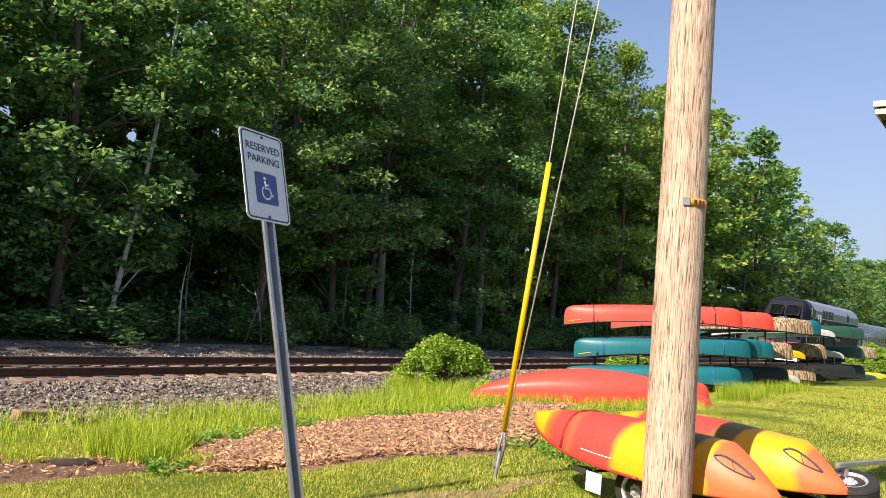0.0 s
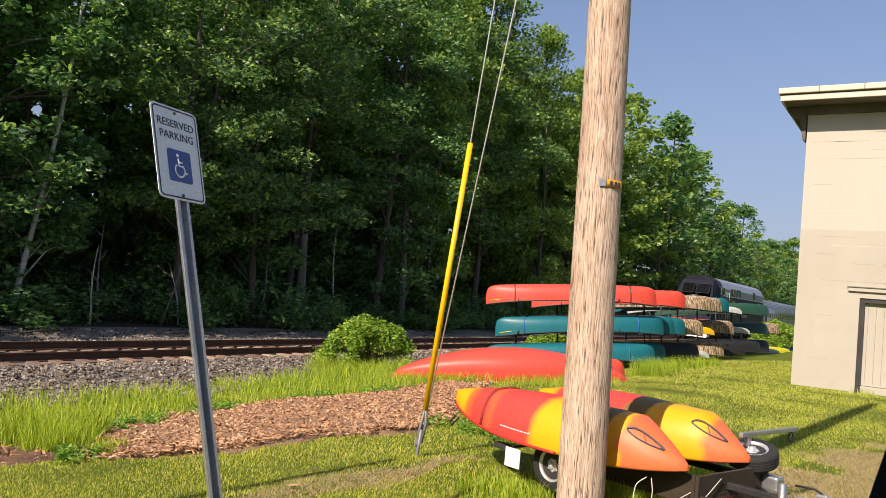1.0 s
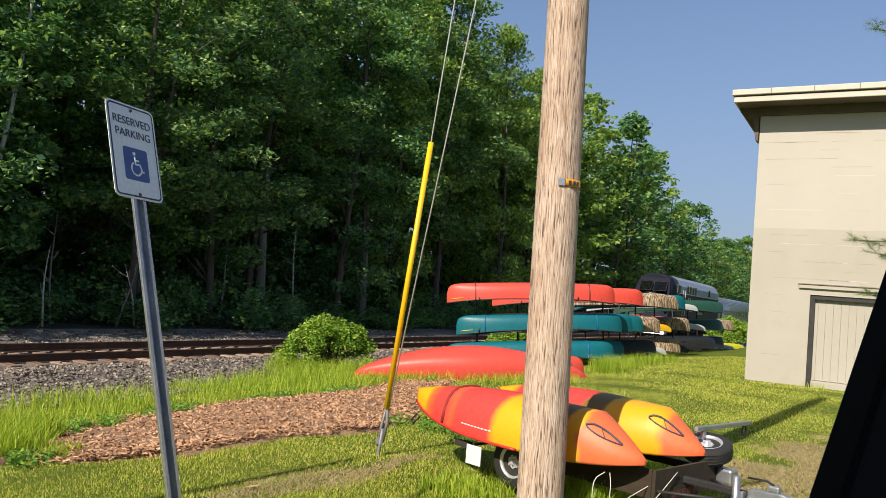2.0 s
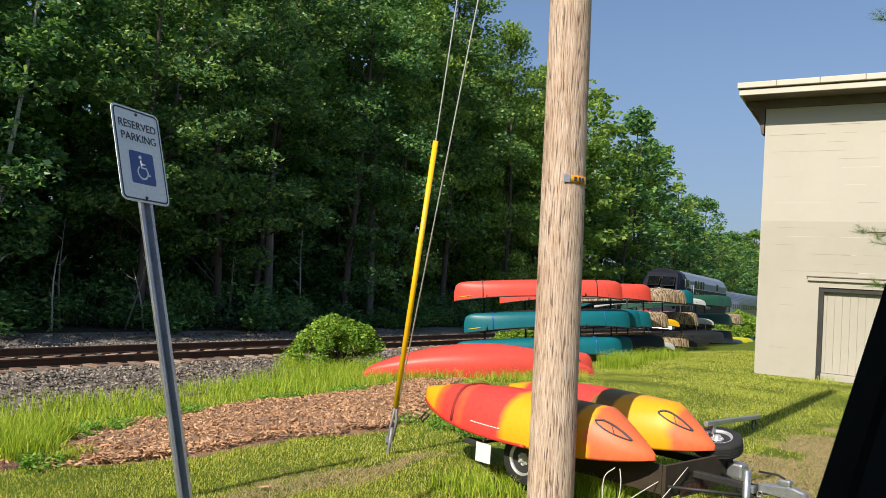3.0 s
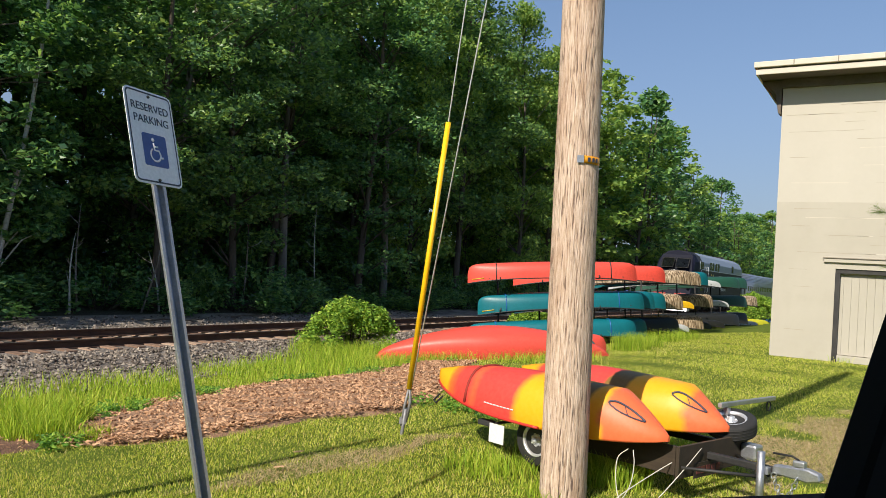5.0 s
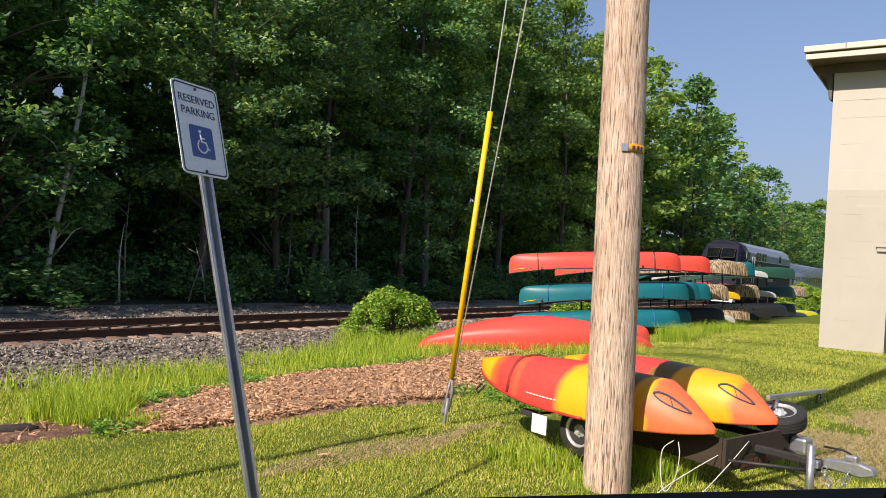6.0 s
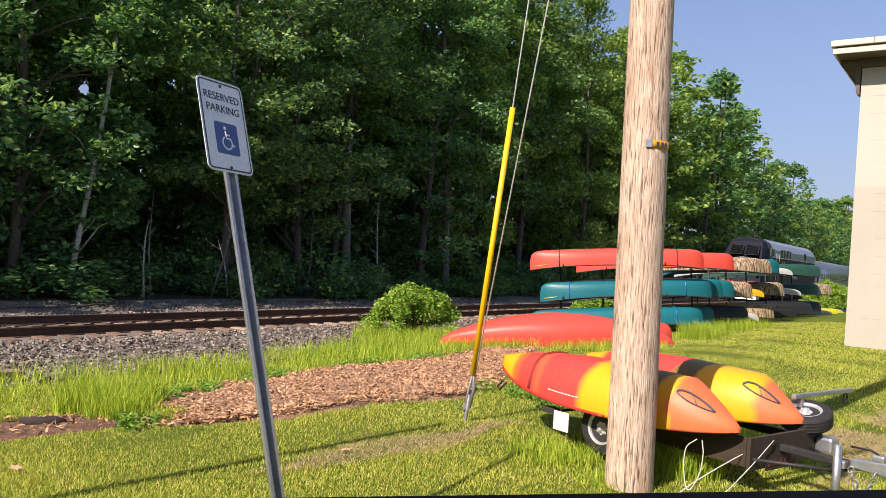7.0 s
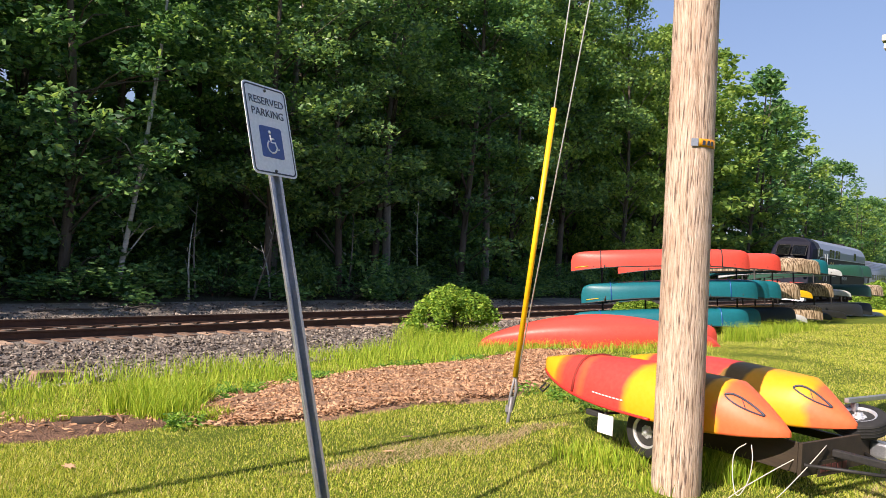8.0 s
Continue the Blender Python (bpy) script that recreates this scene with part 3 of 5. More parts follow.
# ---- reserved parking sign ----
def parking_sign(c, right, up, label, blank=False):
    right, up = Vector(right).normalized(), Vector(up).normalized()
    back = right.cross(up).normalized() * -1
    m = Matrix((right, back, up)).transposed().to_4x4()
    m.translation = c
    s = thing("parking_sign", label, "sign", m, group="parking signs")
    W, H, R = 0.1525, 0.2285, 0.03

    def rounded(w, h, r, n=5):
        return [(sx * (w - r) + r * math.cos(a), sz * (h - r) + r * math.sin(a)) for sx, sz, a0 in ((1, 1, 0), (-1, 1, 90), (-1, -1, 180), (1, -1, 270)) for a in (radians(a0 + 90 * k / n) for k in range(n + 1))]
    plate = part("plate", prism(rounded(W, H, R), -0.001, 0.002), SIGN_WHITE, s, "white reflective plate")
    # dark border line
    o, i = rounded(W - 0.009, H - 0.009, R - 0.007), rounded(W - 0.0165, H - 0.0165, R - 0.013)
    bm = bmesh.new()
    vo, vi = [bm.verts.new((x, -0.0022, z)) for x, z in o], [bm.verts.new((x, -0.0022, z)) for x, z in i]
    for k in range(len(o)):
        j = (k + 1) % len(o)
        bm.faces.new((vo[k], vo[j], vi[j], vi[k]))
    part("border", bm, INK, plate)
    face = lambda x, z: pose(x, -0.0026, z, 90, 0, 0)
    words("RESERVED", 0.054, INK, plate, face(0, 0.142), 0.0006)
    words("PARKING", 0.054, INK, plate, face(0.0, 0.082), 0.0006)
    sq = part("blue_panel", prism(rounded(0.076, 0.078, 0.012), -0.003, -0.0012), SIGN_BLUE, plate, "blue wheelchair symbol panel")
    sq.location = (0.0, 0, -0.062)
    # wheelchair symbol in white strokes
    def stroke(pts, r):
        bm = tube([(x, -0.0035, z) for x, z in pts], r, 6)
        for v in bm.verts:
            v.co.y = -0.0035 + (v.co.y + 0.0035) * 0.12
        return bm
    part("symbol_head", lathe([(0.0, -0.0042), (0.0095, -0.0042), (0.0095, -0.0031), (0.0, -0.0031)], 16, "y"), SIGN_WHITE, sq).location = (-0.011, 0, 0.050)
    part("symbol_body", stroke([(-0.010, 0.036), (-0.007, 0.0), (0.020, 0.0), (0.034, -0.034), (0.045, -0.030)], 0.0058), SIGN_WHITE, sq)
    part("symbol_arm", stroke([(-0.008, 0.018), (0.018, 0.018)], 0.0048), SIGN_WHITE, sq)
    part("symbol_wheel", stroke([(-0.004 + 0.031 * math.cos(a), -0.022 + 0.031 * math.sin(a)) for a in np.linspace(radians(120), radians(350), 18)], 0.005), SIGN_WHITE, sq)
    for z in (0.200, -0.205):
        b = part("bolt", lathe([(0.0, -0.006), (0.007, -0.005), (0.008, 0.0), (0.0, 0.001)], 10, "y"), STEEL_DARK, s)
        b.location = (0.0, -0.001, z)
    # U-channel post behind the plate
    ch = [(-0.04, 0.004), (-0.022, 0.004), (-0.016, 0.030), (0.016, 0.030), (0.022, 0.004), (0.04, 0.004), (0.04, 0.008), (0.025, 0.008), (0.019, 0.035), (-0.019, 0.035), (-0.025, 0.008), (-0.04, 0.008)]
    part("post", loft([[(x, y, z) for x, y in ch] for z in (-2.35, -1.6, -0.9, -0.3, 0.2)], smooth=False), GALV, s, "galvanised U-channel post")
    return s


parking_sign((-1.32, 3.57, 1.98), (0.39, 0.92, 0.0), (-0.25, 0.105, 0.96), "white and blue reserved parking sign on a leaning steel post")
# stand-in post out of view, added to cast the long lawn shadow
post = thing("lamp_post", "unseen slim steel post that casts a long shadow on the lawn", "post", pose(-3.72, 2.2, 0))
part("shaft", tube([(0, 0, -0.2), (0, 0, 2.0), (0, 0, 4.3)], [0.045, 0.042, 0.038], 12), GALV, post)
part("cap", lathe([(0.0, 4.36), (0.045, 4.34), (0.05, 4.3), (0.05, 4.28)], 12), GALV, post)


# ---- canoes ----
def hull_rings(L, W, H, sheer=0.15, n=31, inset=0.0, flat=0.5, blunt=2.9, taper=0.10, stern=None):
    """Rings of an upturned open hull, from one gunwale over the keel to the other."""
    rings = []
    for i in range(n):
        t = math.sin(math.pi / 2 * (-1 + 2 * i / (n - 1)))
        a = abs(t)
        q = blunt if t < 0 or stern is None else 3.0
        w = max(W / 2 * max(1 - a ** q, 0) ** 0.75 - inset, 0.012)
        h = H * (1 - (taper if t < 0 or stern is None else stern) * a ** 2 - 0.22 * a ** 22) - inset
        drop = -sheer * a ** 3
        xx = t * (L / 2 - inset)
        ring = []
        for k in range(13):
            f = math.pi * k / 12
            cx, cz = math.cos(f), math.sin(f)
            ring.append((xx * (1 - 0.022 * cz ** 3 * a ** 8), w * math.copysign(abs(cx) ** flat, cx), drop + (h - drop) * cz ** 0.72))
        rings.append(ring)
    return rings


def canoe(name, label, material, m, L=4.9, W=0.88, H=0.36, group="stored canoes", bands=0, strap=None, taper=0.10, blunt=2.9, stern=None):
    c = thing(name, label, name, m, group=group)
    outer, inner = (hull_rings(L, W, H, inset=q, taper=taper, blunt=blunt, stern=stern) for q in (0.0, 0.02))
    bm = loft(outer, closed=False)
    loft(inner, closed=False, bm=bm)
    part("hull", bm, [material], c)
    for k in (0, 12):
        part("gunwale", tube([(r[k][0], r[k][1], r[k][2] + 0.006) for r in outer], 0.016, 6), GUNWALE, c)
    for f in (-0.28, 0.05, 0.3):
        i = round((f + 0.5) * 30)
        w = outer[i][0][1]
        part("thwart", box((outer[i][0][0] - 0.03, -w, 0.0), (outer[i][0][0] + 0.03, w, 0.022), 0.004), INSIDE, c)
    if bands:
        for f in (-1.62, 1.55):
            r = min(outer, key=lambda q: abs(q[6][0] - f))
            part("strap", tube([(p[0], p[1] * 1.012, p[2] * 1.012 + 0.004) for p in r], 0.014, 6), strap or GUNWALE, c)
        part("maker_mark", tube([Vector(outer[i][11]).lerp(Vector(outer[i][12]), 0.5) for i in (3, 4, 5, 6)], 0.013, 6), HULL_GOLD, c)
    return c


def rack(m, width=4.0, levels=(0.05, 0.83, 1.76)):
    r = thing("canoe_rack", "dark steel tube rack with three tiers of arms", "rack", m, group="canoe racks")
    for x in (-1.45, 1.35):
        part("post", tube([(x, 0.42, -0.25), (x, 0.42, levels[-1] + 0.1)], 0.028, 8), STEEL_DARK, r)
        part("foot", box((x - 0.03, -0.45, -0.1), (x + 0.03, 0.9, 0.0), 0.005), STEEL_DARK, r)
        for z in levels:
            part("arm", tube([(x, 0.42, z + 0.12), (x, -0.02, z), (x, -0.45, z), (x, -0.48, z + 0.1)], 0.018, 8), STEEL_DARK, r)
    return r


def racks():
    TILT = 5.0
    tiers = (0.26, 1.06, 1.92)
    R, T, C, G, N_, S, K = ((HULL_RED, "red"), (HULL_TEAL, "teal"), (HULL_CAMO, "reed camouflage"), (HULL_GREEN, "green"), (HULL_NAVY, "navy"), (HULL_SILVER, "pale grey"), (HULL_BLACK, "black"))
    Y, B, AU = (HULL_YELLOW, "lime yellow"), (HULL_BLUE, "blue"), (HULL_GOLD, "gold")
    # tier, run along the row, hull, kind
    plan = [(2, 0.0, R, "canoe"), (2, 2.9, R, "canoe"), (2, 6.7, C, "canoe"), (2, 8.0, C, "canoe"), (2, 9.2, T, "canoe"), (2, 11.6, S, "kayak"), (2, 15.4, G, "canoe"), (2, 17.4, G, "canoe"),
            (1, 0.3, T, "canoe"), (1, 1.25, T, "canoe"), (1, 2.75, T, "canoe"), (1, 4.7, C, "canoe"), (1, 6.5, AU, "kayak"), (1, 9.4, C, "canoe"), (1, 12.7, S, "kayak"), (1, 16.4, G, "canoe"), (1, 19.4, C, "canoe"),
            (0, 0.0, T, "canoe"), (0, 1.0, T, "canoe"), (0, 4.6, N_, "canoe"), (0, 6.4, S, "kayak"), (0, 8.2, C, "canoe"), (0, 10.0, N_, "kayak"), (0, 12.2, K, "kayak"), (0, 15.2, K, "canoe"), (0, 17.2, K, "canoe"), (0, 20.6, S, "kayak"), (0, 22.4, Y, "kayak"), (0, 24.2, Y, "kayak"), (0, 28.0, B, "kayak")]

    def place(run):
        cx, cy = 3.62 + UX * run, 22.0 + UY * run
        return pose(cx, cy, float(gz(cx, cy)) - 0.02, 0, -TILT, 0)

    rnd = random.Random(17)
    for run in (0.0, 2.9, 4.7, 6.7, 9.4, 12.4, 15.4, 17.4):
        rack(place(run), levels=tuple(z - 0.03 for z in tiers))
    for tier, run, (mat_, word), kind in plan:
        k = kind == "kayak"
        low = tier == 0 and run > 18
        canoe(kind, f"{word} plastic {kind} stored upside down " + ("on the grass" if low else f"on the rack's {('bottom', 'middle', 'top')[tier]} tier"),
              mat_, place(run) @ pose((0.05, 0.2, 0.08)[tier] + rnd.uniform(-0.04, 0.04), -0.05, tiers[tier] + 0.02 - (0.22 if low else 0), rnd.uniform(-2, 2), rnd.uniform(-0.7, 0.7), rnd.uniform(-1.5, 1.5)),
              W=0.64 if k else 0.88, H=0.30 if k else 0.46, L=4.7 if k else 4.85, bands=1 if run < 2 else 0,
              strap=HULL_BLUE if mat_ is HULL_TEAL else None, taper=0.62 if k else 0.12, blunt=1.5 if k else 2.9)
    # canoes lying on the grass in front
    for x, y, mat_, lab, yaw, hh, L, W, roll, stern in ((1.47, 16.4, HULL_RED, "large red canoe lying upside down in tall grass", 1.0, 0.62, 5.15, 1.05, 16, None),
                                                (1.72, 17.15, HULL_TEAL, "teal canoe lying upside down behind a red one", 2.0, 0.40, 4.3, 0.9, 0, 0.15),
                                                (2.12, 17.95, HULL_RED, "faded red canoe lying upside down in the grass", 0.0, 0.46, 4.3, 0.9, 0, 0.15)):
        canoe("canoe", lab, mat_, pose(x, y, float(gz(x, y)) + 0.04, roll, -4.0, yaw), L=L, W=W, H=hh, group="canoes on the grass", taper=0.82 if roll else 0.3, blunt=1.35 if roll else 1.9, stern=stern)

racks()


# ---- boat trailer with two kayaks ----
KAY_BOW, KAY_STERN = Vector((1.75, 5.42, 0.36)), Vector((0.16, 7.25, 0.42))
# a dark brown band on each hull paints the utility pole's shadow
ORANGE, REDK, YEL, SALMON, POLE_SHADE = (0.80, 0.16, 0.02), (0.73, 0.05, 0.042), (0.86, 0.38, 0.004), (0.80, 0.15, 0.05), (0.17, 0.105, 0.022)
KAYAK_A = banded_plastic("red_yellow_hull", [(0.0, (0.86, 0.40, 0.005)), (0.13, (0.86, 0.40, 0.005)), (0.155, ORANGE), (0.20, REDK), (0.27, REDK), (0.30, (0.77, 0.11, 0.04)), (0.33, REDK), (0.50, REDK), (0.54, YEL), (0.70, YEL), (0.715, POLE_SHADE), (0.765, POLE_SHADE), (0.78, YEL), (0.815, YEL), (0.83, SALMON), (1.0, SALMON)])
KAYAK_B = banded_plastic("yellow_orange_hull", [(0.0, (0.86, 0.40, 0.005)), (0.17, YEL), (0.21, REDK), (0.53, REDK), (0.545, POLE_SHADE), (0.62, POLE_SHADE), (0.635, YEL), (0.82, YEL), (0.84, SALMON), (1.0, SALMON)])


def sit_kayak(label, material, m, L=2.40):
    k = thing("kayak", label, "kayak", m, group="kayaks on the trailer")
    rings = []
    for i in range(41):
        t = -1 + 2 * i / 40
        a = abs(t)
        bow = t > 0
        w = 0.33 * max(1 - a ** (2.6 if bow else 2.2), 0.0) ** (0.80 if bow else 0.85) + 0.012
        base = 0.05 * a ** 3 if bow else 0.13 * a ** 2.2
        h = 0.355 - base - (0.265 * max((a - 0.66) / 0.34, 0) ** 1.05 if bow else 0.15 * a ** 2)
        ex, ez = (0.62 + 0.22 * a ** 2, 0.74) if bow else (0.62, 0.76)
        ring = []
        for j in range(20):
            f = 2 * math.pi * j / 20
            cx, cz = math.cos(f), math.sin(f)
            z = (h * abs(cz) ** ez + base) if cz >= 0 else (base - 0.04 * abs(cz) ** 0.5 * (1 - a ** 4))
            ring.append((t * L / 2, w * math.copysign(abs(cx) ** ex, cx) * (1.0 if cz < 0 else 1 - 0.12 * cz), z))
        rings.append(ring)
    part("hull", loft(rings), material, k)
    part("rim", tube([(r[10][0], r[10][1] * 1.01, r[10][2] - 0.012) for r in rings[1:26]], 0.012, 6), plastic("kayak_rim", (0.55, 0.04, 0.03)), k)
    part("rim", tube([(r[0][0], r[0][1] * 1.01, r[0][2] - 0.012) for r in rings[1:-1]], 0.014, 6), STEEL_DARK, k)
    # eye-shaped emblem near the bow, on the side that shows
    def skin(x, v):
        """A place on the hull: x along it, v from the near rim over the keel."""
        i = (x / L + 0.5) * 40
        i0, f = int(i), i - int(i)
        jj = 10 - v * 10
        j0, g = int(jj), jj - int(jj)
        P = lambda a, b: Vector(rings[a][b % 20])
        return P(i0, j0).lerp(P(i0, j0 + 1), g).lerp(P(i0 + 1, j0).lerp(P(i0 + 1, j0 + 1), g), f)
    def line(pts, r):
        bm = tube([skin(x, v) + Vector((0, -0.002, 0.003)) for x, v in pts], r, 6)
        return bm
    x0, v0, ex, ev = 0.93 - (2.40 - L) / 2, 0.27, 0.125, 0.055
    up_ = [(x0 + ex * math.cos(a), v0 + 0.022 * math.cos(a) + ev * math.sin(a) * abs(math.sin(a)) ** 0.4) for a in np.linspace(0, math.pi, 15)]
    dn = [(x0 + ex * math.cos(a), v0 + 0.022 * math.cos(a) - ev * math.sin(a) * abs(math.sin(a)) ** 0.4) for a in np.linspace(0, math.pi, 15)]
    part("emblem", line(up_, 0.0085), INK, k)
    part("emblem", line(dn, 0.006), INK, k)
    part("emblem", line([(x0 - 0.03, v0 + 0.05), (x0 + 0.02, v0 - 0.05)], 0.003), INK, k)
    # maker's lettering as plain bars low on the side, and a strap
    for q in range(9):
        xa = -0.30 + 0.038 * q
        part("lettering_bar", tube([skin(xa, 0.05) + Vector((0, -0.003, 0)), skin(xa + 0.026, 0.05) + Vector((0, -0.003, 0))], 0.006, 6), WHITE, k)
    for xs in (-0.56,):
        part("strap", tube([skin(xs, v) + Vector((0, 0, 0.003)) for v in np.linspace(0, 1, 14)], 0.015, 6), plastic("strap_web", (0.3, 0.03, 0.02), 0.8), k)
    part("carry_handle", tube([(-L / 2 + 0.06, -0.05, -0.02), (-L / 2 + 0.02, -0.08, -0.08), (-L / 2 + 0.1, -0.12, -0.09), (-L / 2 + 0.16, -0.1, -0.02)], 0.009, 6), RUBBER, k)
    return k


def wheel(parent, m, R=0.215, w=0.12, rim=0.6):
    wh = part("wheel", lathe([(R * rim, -w / 2), (R * 0.9, -w / 2), (R * 0.985, -w * 0.42), (R, -w * 0.25), (R, w * 0.25), (R * 0.985, w * 0.42), (R * 0.9, w / 2), (R * rim, w / 2), (R * rim, -w / 2)], 32, "y", caps=False), RUBBER, parent, "black tyre on a steel rim")
    wh.matrix_local = m
    part("rim", lathe([(R * rim * 1.04, -w * 0.50), (R * rim * 1.0, -w * 0.52), (R * rim * 0.90, -w * 0.42), (R * rim * 0.86, -w * 0.05), (R * rim * 0.96, -w * 0.05)], 32, "y", caps=False), CHROME, wh, "bright chromed rim")
    part("rim_back", lathe([(R * rim * 0.97, -w * 0.02), (R * rim * 0.3, -w * 0.01), (0.0, -w * 0.01)], 24, "y"), GALV, wh)
    for k in range(7):
        a = 2 * math.pi * k / 7 + 0.2
        ca, sa = math.cos(a), math.sin(a)
        part("spoke", loft([[(r * ca - q * hw * sa, y, r * sa + q * hw * ca) for q, y in ((-1, y0 + 0.012), (-0.6, y0), (0.6, y0), (1, y0 + 0.012))] for r, hw, y0 in ((R * 0.16, R * 0.06, -w * 0.40), (R * 0.36, R * 0.085, -w * 0.26), (R * rim * 0.9, R * 0.13, -w * 0.30))]), CHROME, wh)
        if k < 5:
            b = 2 * math.pi * k / 5
            part("lug_nut", tube([(R * 0.2 * math.cos(b), -w * 0.46, R * 0.2 * math.sin(b)), (R * 0.2 * math.cos(b), -w * 0.3, R * 0.2 * math.sin(b))], 0.008, 6), CHROME, wh)
    part("hub_cap", lathe([(R * 0.24, -w * 0.06), (R * 0.24, -w * 0.36), (R * 0.12, -w * 0.40), (R * 0.11, -w * 0.55), (R * 0.07, -w * 0.6), (0.0, -w * 0.6)], 20, "y"), CHROME, wh)
    for q in (-0.3, -0.1, 0.1, 0.3):
        part("tread_groove", lathe([(R * 1.001, w * q - 0.003), (R * 1.004, w * q - 0.003), (R * 1.004, w * q + 0.003), (R * 1.001, w * q + 0.003)], 32, "y"), STEEL_DARK, wh)
    return wh


def trailer():
    ax = (KAY_BOW - KAY_STERN)
    yaw = math.degrees(math.atan2(ax.y, ax.x))
    mid = (KAY_BOW + KAY_STERN) / 2
    base = pose(mid.x * 0.945, mid.y * 0.945, 0.08, 0, 0, yaw) @ Matrix.Scale(0.945, 4)
    kz = 0.32
    sit_kayak("red, yellow and orange kayak strapped upside down on a trailer", KAYAK_A, base @ pose(0.07, -0.06, kz + 0.015, 0, 0.6, 0))
    sit_kayak("yellow kayak with orange bow strapped upside down on a trailer", KAYAK_B, base @ pose(0.225, 0.74, kz + 0.035, 0, 1.6, 0), 2.14)
    t = thing("boat_trailer", "small galvanised boat trailer with chrome wheels parked on grass", "trailer", base)
    board = DARK_BOARD
    part("side_rail", box((-0.32, 0.05, 0.195), (1.22, 0.10, 0.255), 0.006), STEEL_DARK, t)
    part("side_rail", box((-0.75, 0.95, 0.195), (1.28, 1.0, 0.255), 0.006), STEEL_DARK, t)
    for x in (-0.3, 0.3, 1.17):
        part("crossbar", box((x, 0.052, 0.257), (x + 0.05, 1.0, 0.275), 0.004), STEEL_DARK, t)
    part("side_board", box((0.42, 0.018, 0.13), (1.28, 0.047, 0.335), 0.004), board, t, "weathered wooden rail board")
    part("front_board", box((1.282, 0.02, 0.11), (1.31, 1.02, 0.335), 0.004), board, t, "weathered mossy wooden front board")
    part("bracket", box((1.312, 0.90, 0.16), (1.44, 1.02, 0.28), 0.02), GALV, t)
    part("axle", tube([(0.28, -0.12, 0.155), (0.28, 1.06, 0.155)], 0.022, 8), STEEL_DARK, t)
    wheel(t, pose(0.21, -0.18, 0.18), R=0.20)
    wheel(t, pose(0.28, 1.10, 0.155, 0, 0, 180), R=0.168)
    part("spring_hanger", box((0.29, 0.055, 0.13), (0.37, 0.095, 0.194)), STEEL_DARK, t)
    part("tongue", box((1.312, 0.39, 0.215), (1.86, 0.44, 0.265), 0.008), STEEL_DARK, t)
    part("tongue_brace", tube([(1.312, 0.05, 0.19), (1.75, 0.37, 0.19)], 0.013, 6), STEEL_DARK, t)
    part("tongue_brace", tube([(1.312, 0.85, 0.19), (1.75, 0.45, 0.19)], 0.013, 6), STEEL_DARK, t)
    part("coupler", prism([(1.80, 0.225), (2.04, 0.215), (2.12, 0.24), (2.11, 0.285), (2.02, 0.305), (1.80, 0.285)], 0.38, 0.455, bevel=0.01), GALV, t)
    part("coupler_latch", box((1.93, 0.39, 0.30), (2.01, 0.445, 0.345), 0.012), GALV, t)
    part("coupler_lever", tube([(1.97, 0.41, 0.345), (1.92, 0.41, 0.365), (1.79, 0.41, 0.36)], 0.008, 6), STEEL_DARK, t)
    part("jack", tube([(1.75, 0.32, -0.12), (1.75, 0.32, 0.37)], 0.026, 12), GALV, t, "steel jack post")
    part("jack_bracket", box((1.72, 0.34, 0.215), (1.79, 0.39, 0.265), 0.006), GALV, t)
    for k in range(12):
        link = part("chain_link", tube([(0.016 * math.cos(q), 0.004 * math.sin(q * 2), 0.024 * math.sin(q)) for q in np.linspace(0, 6.28, 9)], 0.0045, 5), GALV, t)
        link.matrix_local = pose(1.82 + 0.014 * k, 0.365, 0.22 - 0.14 * math.sin(math.pi * k / 11), 0, 30, 90 * (k % 2))
    wheel(t, pose(1.22, 0.92, 0.40, -72, 0, 15), R=0.19)
    part("spare_mount", tube([(1.20, 0.975, 0.25), (1.20, 0.93, 0.36)], 0.03, 8), GALV, t)
    part("roller_bar", box((1.13, 0.86, 0.525), (1.165, 1.80, 0.56), 0.005), GALV, t)
    part("roller_bar_post", box((1.13, 0.955, 0.256), (1.17, 0.995, 0.519)), GALV, t)
    part("ring", tube([(1.15, 1.70 + 0.035 * math.cos(a), 0.48 + 0.04 * math.sin(a)) for a in np.linspace(0, 6.28, 13)], 0.006, 6), STEEL_DARK, t)
    part("number_plate", box((1.311, 0.22, 0.09), (1.316, 0.62, 0.20), 0.002), board, t, "small faded registration plate")
    plate_red = plastic("plate_red", (0.13, 0.03, 0.025), 0.8)
    for q in range(5):
        part("plate_mark", box((1.317, 0.25 + 0.07 * q, 0.12), (1.32, 0.30 + 0.07 * q, 0.17)), plate_red, t)
    part("notice_card", box((-0.16, -0.372, 0.11), (0.0, -0.367, 0.26)), WHITE, t, "white card hung under the hull")
    part("notice_hanger", box((-0.1, -0.37, 0.258), (-0.08, -0.20, 0.275)), STEEL_DARK, t)
    part("lamp_bracket", box((-0.34, -0.33, 0.21), (-0.18, -0.26, 0.255), 0.01), RUBBER, t)
    # loose rope hanging from the bows
    rp = thing("rope", "pale tie-down rope hanging from the kayak bows", "rope", base)
    part("loop", tube(eased([(1.04, -0.20, 0.29), (0.99, -0.25, 0.22), (1.0, -0.27, 0.06), (1.05, -0.28, -0.05), (1.11, -0.26, 0.06), (1.12, -0.24, 0.2), (1.08, -0.20, 0.29)]), 0.0036, 6), ROPE, rp)
